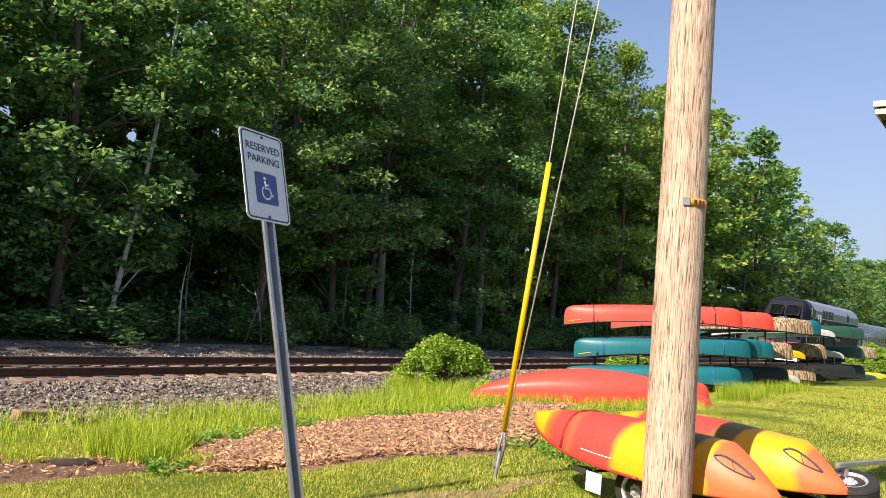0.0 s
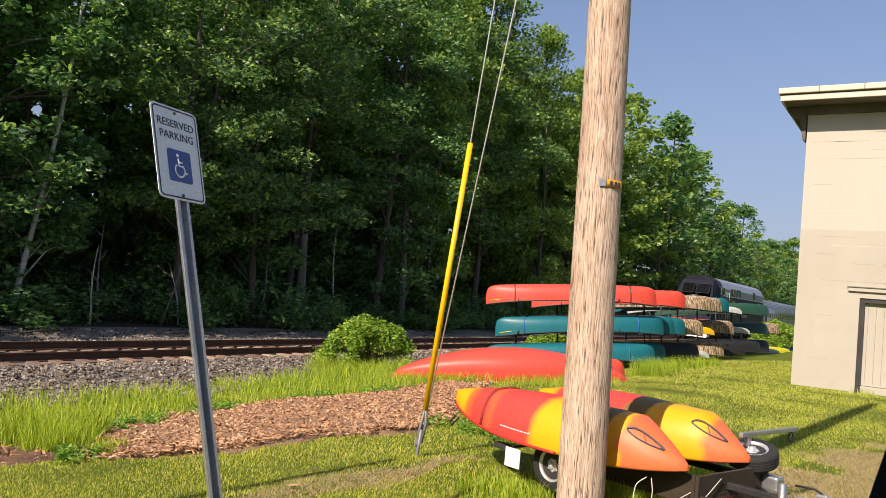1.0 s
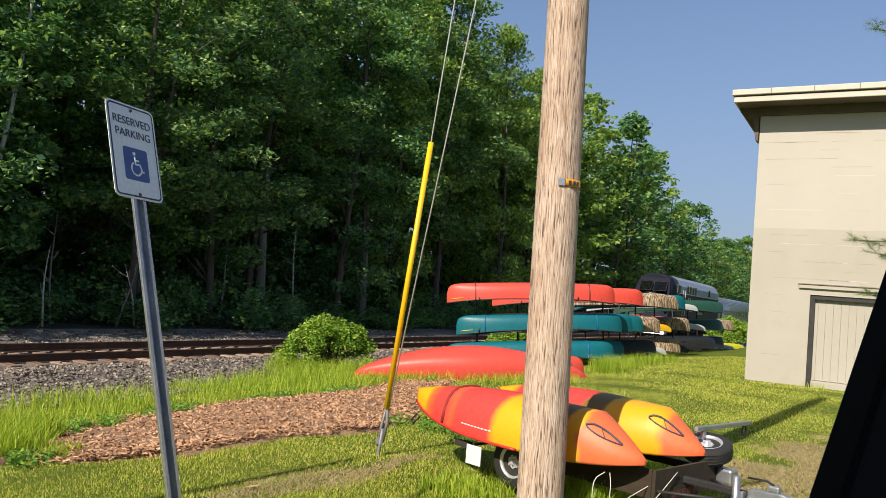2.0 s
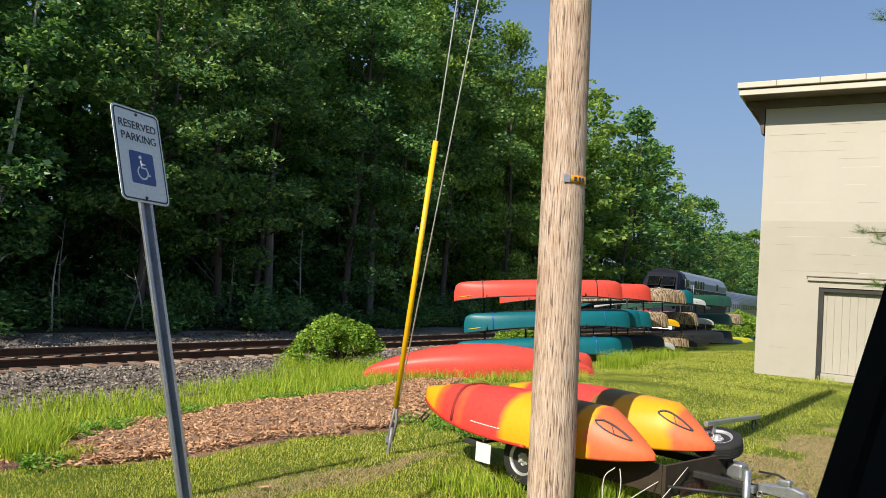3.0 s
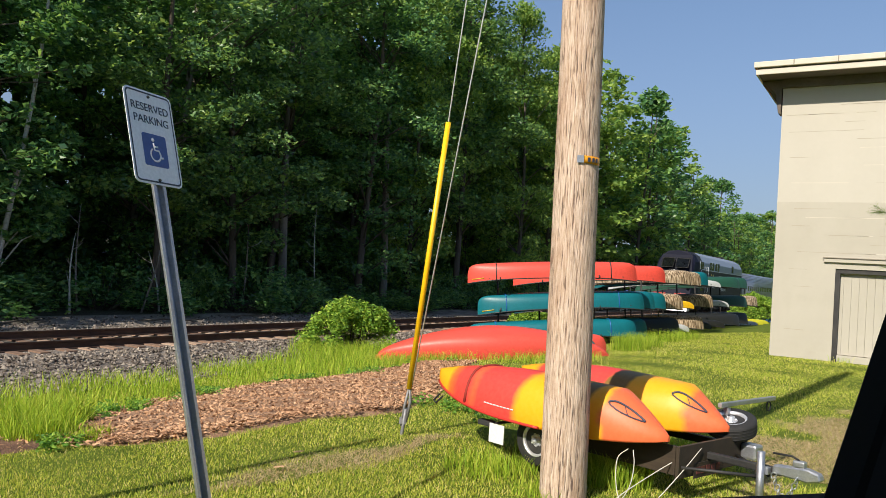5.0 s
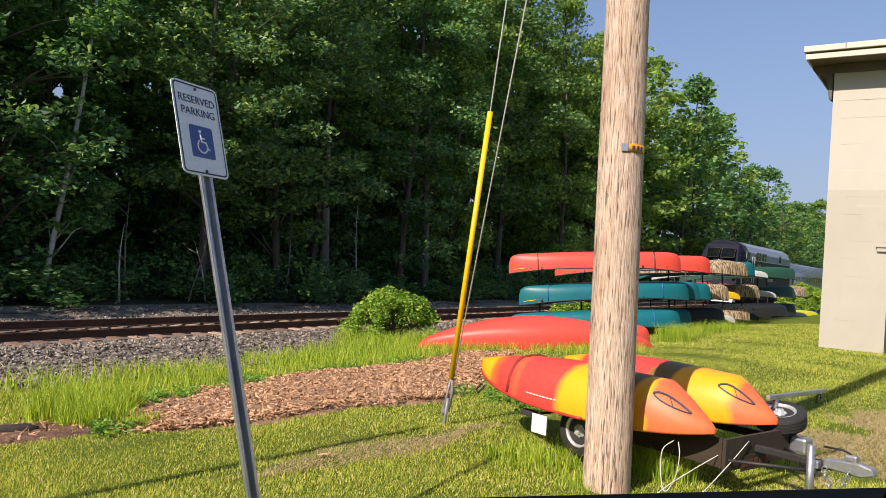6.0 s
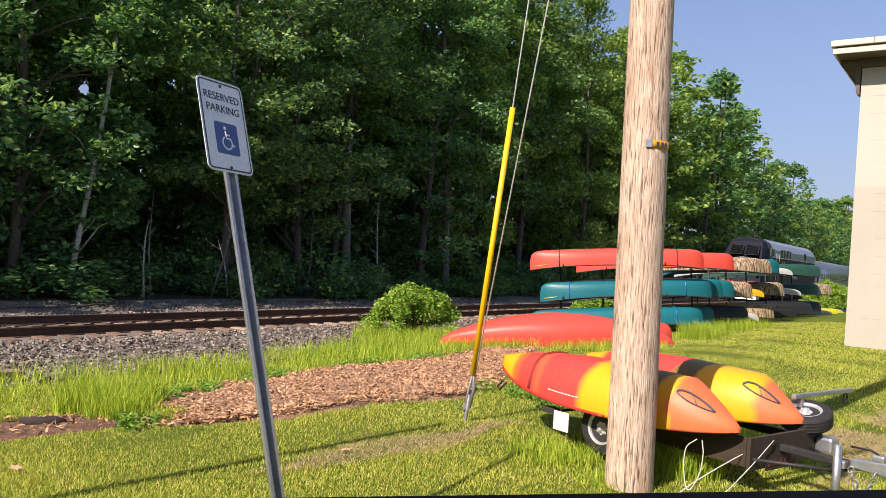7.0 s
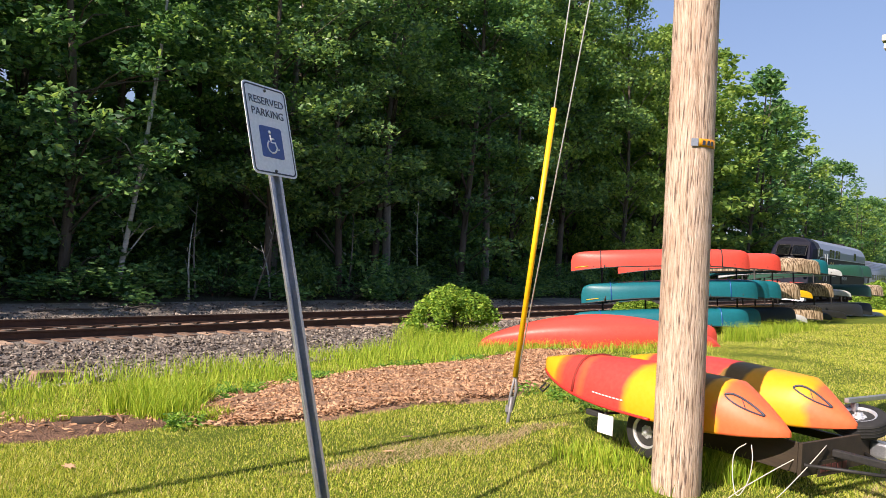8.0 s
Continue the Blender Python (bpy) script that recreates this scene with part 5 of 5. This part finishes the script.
        ob.scale = (rr.uniform(0.9, 1.4), rr.uniform(0.9, 1.4), z)
    # tall understorey deeper in the wood
    for k in range(40):
        x, y = at(rr.uniform(-21, -13.5), -26 + 2.1 * k + rr.uniform(-0.8, 0.8))
        copy_thing(base[k % 3], pose(x, y, float(gz(x, y)), 0, 0, rr.uniform(0, 360))).scale = (2.2, 2.2, rr.uniform(2.2, 3.4))
    for s, u, sc in ((10.2, 45, 1.0), (9.4, 48, 1.1), (11.6, 49, 1.2)):
        x, y = at(s, u)
        copy_thing(base[0], pose(x, y, float(gz(x, y)), 0, 0, s * 50)).scale = (sc, sc, sc)


forest()


def bush():
    x, y = -1.95, 20.1
    b = thing("bush", "dense bright green rounded bush beside the railway ballast", "shrub", pose(x, y, float(gz(x, y))))
    b.scale = (1.14, 1.1, 1.12)
    q = random.Random(9)
    cs, rs = [], []
    for k in range(60):
        a, r = q.uniform(0, 6.28), q.random() ** 0.5
        h = 1.22 * math.sqrt(max(1 - r * r, 0)) * q.uniform(0.55, 1.0)
        cs.append((r * 1.02 * math.cos(a), r * 0.85 * math.sin(a), 0.12 + h * 0.92))
        rs.append(q.uniform(0.16, 0.3))
    bm = bmesh.new()
    for c in cs[::3]:
        tube([(c[0] * 0.15, c[1] * 0.15, -0.15), (c[0] * 0.6, c[1] * 0.6, c[2] * 0.55), c], [0.02, 0.012, 0.005], 5, bm)
    part("stem", bm, BARK, b)
    leaves_mesh("foliage", cs, rs, [200] * 60, 0.078, LEAF_BUSH, b, 0.9)
    # more of them behind the racks and at the far end of the row
    for s, u, k in ((2.8, 20.4, 0.95), (7.0, 43.0, 1.25), (6.4, 46.0, 1.45), (8.0, 45.5, 1.2)):
        x, y = at(s, u)
        copy_thing(b, pose(x, y, float(gz(x, y)), 0, 0, u * 37)).scale = (k * 1.1, k * 1.1, k)


bush()


def pine():
    x, y = 6.88, 9.6
    p = thing("pine_tree", "pine tree with long needled branches beside the building", "tree", pose(x, y, 0))
    q = random.Random(21)
    bm = tube([(0, 0, -0.3), (0.05, 0.02, 4), (0.0, 0.0, 9)], [0.14, 0.1, 0.03], 10)
    tips = []
    for z, ang, ln in ((1.75, 188, 1.05), (2.25, 200, 1.25), (1.95, 210, 1.0), (2.5, 150, 1.0), (3.2, 60, 1.4), (2.9, 330, 1.4), (5.1, 195, 1.3), (4.3, 20, 1.3), (5.8, 100, 1.1), (6.6, 250, 1.0)):
        e = Vector((ln * math.cos(radians(ang)), ln * math.sin(radians(ang)), 0.12))
        s = Vector((0, 0, z))
        tube([s, s + e * 0.5 + Vector((0, 0, 0.06)), s + e], [0.025, 0.016, 0.006], 5, bm)
        for f in (0.45, 0.6, 0.75, 0.88, 1.0):
            for _ in range(3):
                tips.append((s + e * f, (e.normalized() + Vector((q.uniform(-0.8, 0.8), q.uniform(-0.8, 0.8), q.uniform(-0.3, 0.5)))).normalized()))
    part("trunk", bm, BARK, p)
    v, f = [], []
    for c, d in tips:
        for k in range(46):
            o = c + d * q.uniform(0, 0.16)
            n = (d + Vector((q.gauss(0, 0.6), q.gauss(0, 0.6), q.gauss(0, 0.6)))).normalized() * q.uniform(0.07, 0.12)
            w = n.cross(Vector((q.gauss(0, 1), q.gauss(0, 1), q.gauss(0, 1)))).normalized() * 0.0018
            i = len(v)
            v += [tuple(o - w), tuple(o + w), tuple(o + n)]
            f.append((i, i + 1, i + 2))
    raw("needles", v, f, NEEDLE, p)


pine()


# ---- mulch bed, soil, log, grass ----
def inside(poly, x, y):
    c = np.zeros(x.shape, bool)
    for (x0, y0), (x1, y1) in zip(poly, poly[1:] + poly[:1]):
        c ^= ((y0 > y) != (y1 > y)) & (x < (x1 - x0) * (y - y0) / (y1 - y0 + 1e-12) + x0)
    return c


def outline(poly, wob=0.14, step=0.22, seed=0.0):
    out = []
    for (x0, y0), (x1, y1) in zip(poly, poly[1:] + poly[:1]):
        n = max(int(math.hypot(x1 - x0, y1 - y0) / step), 1)
        for k in range(n):
            x, y = x0 + (x1 - x0) * k / n, y0 + (y1 - y0) * k / n
            out.append((x + wob * noise.noise(Vector((x * 1.7, y * 1.7, seed))), y + wob * 1.6 * noise.noise(Vector((x * 1.7, y * 1.7, seed + 9)))))
    return out


MULCH_POLY = [(-3.15, 6.9), (-2.45, 6.2), (-1.9, 6.35), (-1.5, 7.0), (-0.9, 7.75), (-0.2, 8.1), (0.15, 9.4), (0.45, 11.4), (1.0, 14.9), (0.0, 15.0), (-0.45, 13.5), (-1.15, 12.2), (-2.05, 11.1), (-2.65, 9.8), (-2.95, 8.9), (-3.1, 8.0), (-3.35, 7.5)]
BARE_POLY = [(-5.0, 5.2), (-3.7, 5.45), (-2.9, 6.1), (-2.95, 6.7), (-3.6, 6.75), (-5.2, 6.3)]
DRY_POLY = [(2.5, 5.6), (3.9, 6.0), (5.6, 7.9), (5.9, 9.6), (4.6, 8.9), (3.0, 7.1)]
STRIP_POLY = [(-1.6, 4.75), (-0.6, 5.95), (0.1, 6.9), (0.35, 6.95), (-0.1, 6.1), (-0.8, 5.2)]


def bed(name, poly, label, category, material, lift):
    poly = outline(poly, seed=lift * 50)
    xs, ys = [p[0] for p in poly], [p[1] for p in poly]
    step = 0.16
    gx, gy = np.arange(min(xs) - 0.3, max(xs) + 0.3, step), np.arange(min(ys) - 0.3, max(ys) + 0.3, step)
    X, Y = np.meshgrid(gx, gy)
    inn = inside(poly, X, Y)
    # height falls to below the ground outside the outline
    soft = inn.astype(float)
    for _ in range(3):
        p = np.pad(soft, 1, mode="edge")
        soft = (p[:-2, 1:-1] + p[2:, 1:-1] + p[1:-1, :-2] + p[1:-1, 2:] + p[1:-1, 1:-1]) / 5
    Z = gz(X, Y) - 0.03 + (lift + 0.045) * np.clip(soft * 1.5 - 0.2, 0, 1) + 0.4 * lift * np.vectorize(lambda a, b: noise.noise(Vector((a * 3, b * 3, 0))))(X, Y) * soft
    verts = np.stack([X, Y, Z], -1).reshape(-1, 3)
    n = len(gx)
    faces = [(j * n + i, j * n + i + 1, (j + 1) * n + i + 1, (j + 1) * n + i) for j in range(len(gy) - 1) for i in range(n - 1) if soft[j:j + 2, i:i + 2].max() > 0.05]
    ob = raw(name, verts.tolist(), faces, material, smooth=True)
    return tagged(ob, label, category, kind="structure")


bed("mulch_bed", MULCH_POLY, "brown wood chip mulch bed in the lawn", "mulch", MULCH, 0.05)
bed("bare_soil", BARE_POLY, "bare reddish soil with dead needles beside tall grass", "soil", RED_SOIL, 0.02)


def chips():
    N = 190000
    x, y = rng.uniform(-5, 1.4, N), rng.uniform(5.3, 15.2, N)
    keep = inside(outline(MULCH_POLY, seed=2.5), x, y) | (inside(BARE_POLY, x, y) & (rng.random(N) < 0.05)) | (inside(outline(MULCH_POLY, 0.5, seed=4.0), x, y) & (rng.random(N) < 0.25))
    x, y = x[keep], y[keep]
    N = len(x)
    z = gz(x, y) + rng.uniform(0.02, 0.075, N)
    L, W = rng.uniform(0.012, 0.044, N), rng.uniform(0.004, 0.014, N)
    a = rng.normal(0, 1, (N, 3)) * np.array([1, 1, 0.35])
    a /= np.linalg.norm(a, axis=1)[:, None]
    b = np.cross(a, rng.normal(0, 0.4, (N, 3)) + np.array([0, 0, 1.0]))
    b /= np.linalg.norm(b, axis=1)[:, None]
    c = np.cross(a, b) * 0.005
    P = np.stack([x, y, z], -1)
    A, B = a * L[:, None], b * W[:, None]
    v = np.stack([P - A - B * 0.6, P + A * 0.9 - B + c, P + A + B * 0.7, P - A * 0.8 + B + c], 1).reshape(-1, 3)
    i = 4 * np.arange(N)
    f = np.concatenate([np.stack([i, i + 1, i + 2], 1), np.stack([i, i + 2, i + 3], 1)])
    tagged(raw("wood_chips", v.tolist(), f.tolist(), CHIP), "loose brown wood chips on the mulch bed", "wood chips", kind="stuff")


chips()


def blades(name, x, y, h, w, material, label, bend=0.35, short=False):
    N = len(x)
    z = gz(x, y) + 0.0
    a = rng.uniform(0, 6.28, N)
    d = np.stack([np.cos(a), np.sin(a), np.zeros(N)], -1)
    lean = rng.normal(0, 1, (N, 3)) * np.array([1, 1, 0]) * (h * bend)[:, None]
    P = np.stack([x, y, z - 0.01], -1)
    up = np.array([0, 0, 1.0])
    tip = P + up * h[:, None] + lean
    W = d * w[:, None]
    if short:
        v = np.stack([P - W, P + W, tip], 1).reshape(-1, 3)
        f = np.arange(3 * N).reshape(-1, 3)
    else:
        mid = P + up * (h * 0.6)[:, None] + lean * 0.35
        v = np.stack([P - W, P + W, mid + W * 0.7, mid - W * 0.7, tip], 1).reshape(-1, 3)
        i = 5 * np.arange(N)
        f = np.concatenate([np.stack([i, i + 1, i + 2], 1), np.stack([i, i + 2, i + 3], 1), np.stack([i + 3, i + 2, i + 4], 1)])
    tagged(raw(name, v.tolist(), f.tolist(), material), label, "grass", kind="stuff")


def field(x, y, scale, seed=0.0):
    return np.array([noise.noise(Vector((a * scale, b * scale, seed))) for a, b in zip(x, y)])


def grass():
    # lawn: dense near the camera, thinner with distance
    N = 860000
    yy = 3.6 + 25 * rng.random(N) ** 2.0
    xx = (rng.random(N) * 1.50 - 0.78) * (yy + 1.0)
    s, u = su(xx, yy)
    bare = (inside(outline(MULCH_POLY, 0.5, seed=7.0), xx, yy) & (rng.random(N) > 0.03)) | (inside(BARE_POLY, xx, yy) & (rng.random(N) > 0.15))
    dry = inside(DRY_POLY, xx, yy) | inside(STRIP_POLY, xx, yy)
    keep = (s > 5.0) & (s < 17.5) & ~bare & ~(dry & (rng.random(N) < 0.85)) & ~((s > 11.9) & (u > 13.5))
    x, y = xx[keep], yy[keep]
    patch = field(x, y, 0.8, 3.0)
    far = np.clip(y / 10, 0.8, 2.2)
    h = rng.uniform(0.018, 0.046, len(x)) * (1 + 0.8 * patch) * far ** 0.3
    blades("lawn_grass", x, y, h, rng.uniform(0.003, 0.0055, len(x)) * far ** 0.7, BLADE, "short sunlit yellow-green lawn grass", 0.40, True)
    # tall unmown grass between ballast and mulch, and round the canoes
    N = 60000
    u, s = -9 + 36 * rng.random(N) ** 1.25, rng.uniform(3.2, 8.2, N)
    x, y = PX + NX * s + UX * u, PY + NY * s + UY * u
    dens = field(x, y, 0.55, 8.0)
    lim = 7.0 + 0.5 * field(x, y, 0.5, 1.0)
    keep = ~inside(MULCH_POLY, x, y) & ~inside(BARE_POLY, x, y) & (s < lim + 1.2) & ((u < 7) | (s < 6.3)) & (s > np.interp(u, [-9, 1, 6, 12], [4.9, 4.6, 3.3, 3.0]) + rng.normal(0, 0.25, N)) & (dens + rng.uniform(-0.35, 0.45, N) + np.clip((s - 3.4) * 0.5, -0.5, 0.25) > 0.0)
    x, y, dens, s = x[keep], y[keep], dens[keep], s[keep]
    h = rng.uniform(0.07, 0.29, len(x)) * (1.0 + 1.2 * np.clip(dens, -0.6, 1)) * np.where(s > lim[keep], 0.6, 1.0) * np.interp(u[keep], [-9, -2, 2], [0.6, 0.7, 1.0])
    blades("tall_grass", x, y, h, rng.uniform(0.003, 0.006, len(x)), TALL_BLADE, "tall unmown yellow-green grass along the ballast", 0.3)
    # broad-leaved weeds in clumps along the far edge of the mulch and beside the guy anchor
    edge = np.array(MULCH_POLY[8:] + MULCH_POLY[:1])
    N = 46
    k = rng.integers(0, len(edge) - 1, N)
    f = rng.random(N)[:, None]
    c = edge[k] * (1 - f) + edge[k + 1] * f + rng.normal(0, 0.16, (N, 2))
    c = np.concatenate([c, np.array([0.25, 8.1]) + rng.normal(0, 0.3, (5, 2)), np.array([-2.75, 6.35]) + rng.normal(0, 0.25, (3, 2)), np.array([0.9, 7.6]) + rng.normal(0, 0.3, (3, 2))])
    cs = [(x, y, float(gz(x, y)) + 0.06) for x, y in c]
    tagged(leaves_mesh("weeds", cs, rng.uniform(0.08, 0.18, len(cs)), [100] * len(cs), 0.04, WEED, None, 0.55), "dark green broad-leaved weeds edging the mulch", "weeds", kind="stuff")
    # straw on the dry patches
    N = 200000
    x, y = rng.uniform(-2, 6.2, N), rng.uniform(4.5, 9.8, N)
    keep = inside(outline(DRY_POLY, 1.1), x, y) | inside(outline(STRIP_POLY, 0.3), x, y)
    x, y = x[keep], y[keep]
    blades("straw", x, y, rng.uniform(0.02, 0.05, len(x)), rng.uniform(0.002, 0.004, len(x)), STRAW, "dead straw-coloured grass on the dry patches", 1.6, True)
    # tufts: by the mulch, under the trailer, beside the canoes and at the pole
    X, Y, Hh = [], [], []
    for cx, cy, r, n, h0 in ((-3.55, 7.15, 0.5, 1900, 0.32), (-3.2, 6.6, 0.3, 800, 0.26), (-2.75, 6.45, 0.22, 350, 0.14), (-4.2, 6.35, 0.3, 300, 0.14), (-4.6, 5.9, 0.35, 300, 0.12), (1.42, 5.65, 0.33, 1700, 0.22), (1.3, 6.3, 0.5, 1100, 0.2), (0.55, 5.7, 0.35, 600, 0.14), (2.2, 6.6, 0.5, 700, 0.14),
                             (0.85, 5.15, 0.22, 200, 0.1), (5.0, 18.6, 0.5, 900, 0.42), (5.6, 19.6, 0.5, 700, 0.38), (7.1, 22.6, 0.5, 500, 0.36), (8.0, 23.6, 0.5, 450, 0.34), (0.2, 16.0, 1.0, 1400, 0.22), (2.4, 15.6, 1.2, 1500, 0.2), (-2.0, 19.0, 1.3, 1900, 0.4), (9.3, 17.0, 0.25, 60, 0.15), (2.0, 7.9, 0.7, 500, 0.14)):
        a, q = rng.uniform(0, 6.28, n), r * rng.random(n) ** 0.6
        X.append(cx + q * np.cos(a))
        Y.append(cy + q * np.sin(a))
        Hh.append(rng.uniform(0.5, 1.2, n) * h0)
    x, y, h = np.concatenate(X), np.concatenate(Y), np.concatenate(Hh)
    blades("grass_tufts", x, y, h, rng.uniform(0.003, 0.006, len(x)), TALL_BLADE, "uncut grass tufts round the trailer and canoes", 0.35)


grass()


def small_things():
    x, y = -3.59, 6.1
    log = thing("log", "short dark charred log lying on bare soil", "log", pose(x, y, float(gz(x, y)) + 0.05, 0, 90, 20))
    part("wood", tube([(0, 0, -0.17), (0.01, 0.0, -0.05), (0.0, 0.01, 0.08), (0.01, 0, 0.17)], [0.035, 0.05, 0.046, 0.03], 10), mottled("charred_wood", (0.012, 0.01, 0.009), (0.05, 0.035, 0.028), 0.95, big=8, fine=50, bump=0.8), log)
    x, y = -6.35, 9.75
    tie = thing("broken_tie", "rotten reddish piece of old railway tie on the ballast edge", "timber", pose(x, y, float(gz(x, y)) + 0.06, 0, 4, 62))
    part("timber", box((-0.28, -0.1, -0.08), (0.28, 0.1, 0.07), 0.02), TIE_WOOD, tie)
    for lx, ly in ((-0.95, 5.4), (-2.8, 4.5), (-0.9, 5.9)):
        leaf = thing("fallen_leaf", "dry brown fallen leaf on the lawn", "leaf", pose(lx, ly, float(gz(lx, ly)) + 0.035, 8, -6, lx * 90), group="fallen leaves")
        pts = []
        for k in range(14):
            a, r = 2 * math.pi * k / 14, 0.045 if k % 2 == 0 else 0.022
            pts.append((r * math.cos(a), r * math.sin(a)))
        part("blade", prism(pts, -0.002, 0.002), CHIP, leaf).matrix_local = pose(0, 0, 0, -90, 0, 0)
    # rails' far bank: a few fallen branches
    for s, u, yaw in ((-5.6, 4.2, 50), (-5.9, 6.5, 75), (-5.5, 11.0, 40), (-6.0, 15.0, 62)):
        x, y = at(s, u)
        br = thing("fallen_branch", "grey fallen branch lying on the far bank", "branch", pose(x, y, float(gz(x, y)) + 0.03, 0, 0, yaw), group="fallen branches")
        part("wood", tube([(-1.1, 0, 0), (-0.3, 0.08, 0.05), (0.5, -0.04, 0.03), (1.2, 0.1, 0.08)], [0.035, 0.03, 0.022, 0.01], 6), BARK, br)


small_things()


# ---- the car that the camera looks out of: window sill and pillar ----
def car():
    m = pose(-0.2, 0.74, 0, 0, 0, 18.2)          # x along the car's side, y outwards
    c = thing("car", "black car door with window sill and sloping pillar", "car", m)
    part("door_panel", box((-1.1, 0.0, 0.30), (0.95, 0.10, 1.135), 0.02), CAR_BLACK, c)
    part("window_sill", box((-1.1, -0.012, 1.132), (0.95, 0.11, 1.166), 0.006), CAR_BLACK, c)
    part("pillar", prism([(0.808, 1.15), (1.13, 1.15), (1.46, 1.95), (1.108, 1.95)], 0.0, 0.06, bevel=0.008), CAR_BLACK, c)
    part("rear_pillar", prism([(-1.1, 1.15), (-0.85, 1.15), (-0.85, 1.95), (-1.1, 1.95)], 0.0, 0.06, bevel=0.008), CAR_BLACK, c)
    # unseen roof, far side and back, added to keep daylight off the trim
    part("roof", box((-1.2, -1.55, 1.95), (1.3, 0.06, 2.0), 0.01), CAR_BLACK, c)
    part("far_shade_panel", box((-1.1, -1.55, 0.30), (0.95, -1.45, 1.95), 0.02), CAR_BLACK, c)
    part("rear_shade_panel", box((-1.2, -1.55, 0.30), (-1.102, 0.06, 1.95), 0.01), CAR_BLACK, c)
    part("dashboard", box((0.952, -1.5, 0.35), (1.6, -0.03, 1.1), 0.05), CAR_BLACK, c)
    part("fender", prism([(0.952, 0.35), (1.9, 0.35), (1.95, 0.85), (1.8, 1.0), (0.952, 1.17)], -0.02, 0.12, bevel=0.02), CAR_BLACK, c)
    for x in (-0.9, 1.45):
        w = part("wheel", lathe([(0.0, -0.1), (0.2, -0.1), (0.31, -0.09), (0.33, -0.05), (0.33, 0.05), (0.31, 0.09), (0.2, 0.1), (0.0, 0.1)], 24, "y"), RUBBER, c)
        w.location = (x, -0.14, 0.33)
        part("hub", lathe([(0.0, 0.11), (0.18, 0.11), (0.19, 0.1), (0.19, 0.09)], 20, "y"), GALV, w)


car()
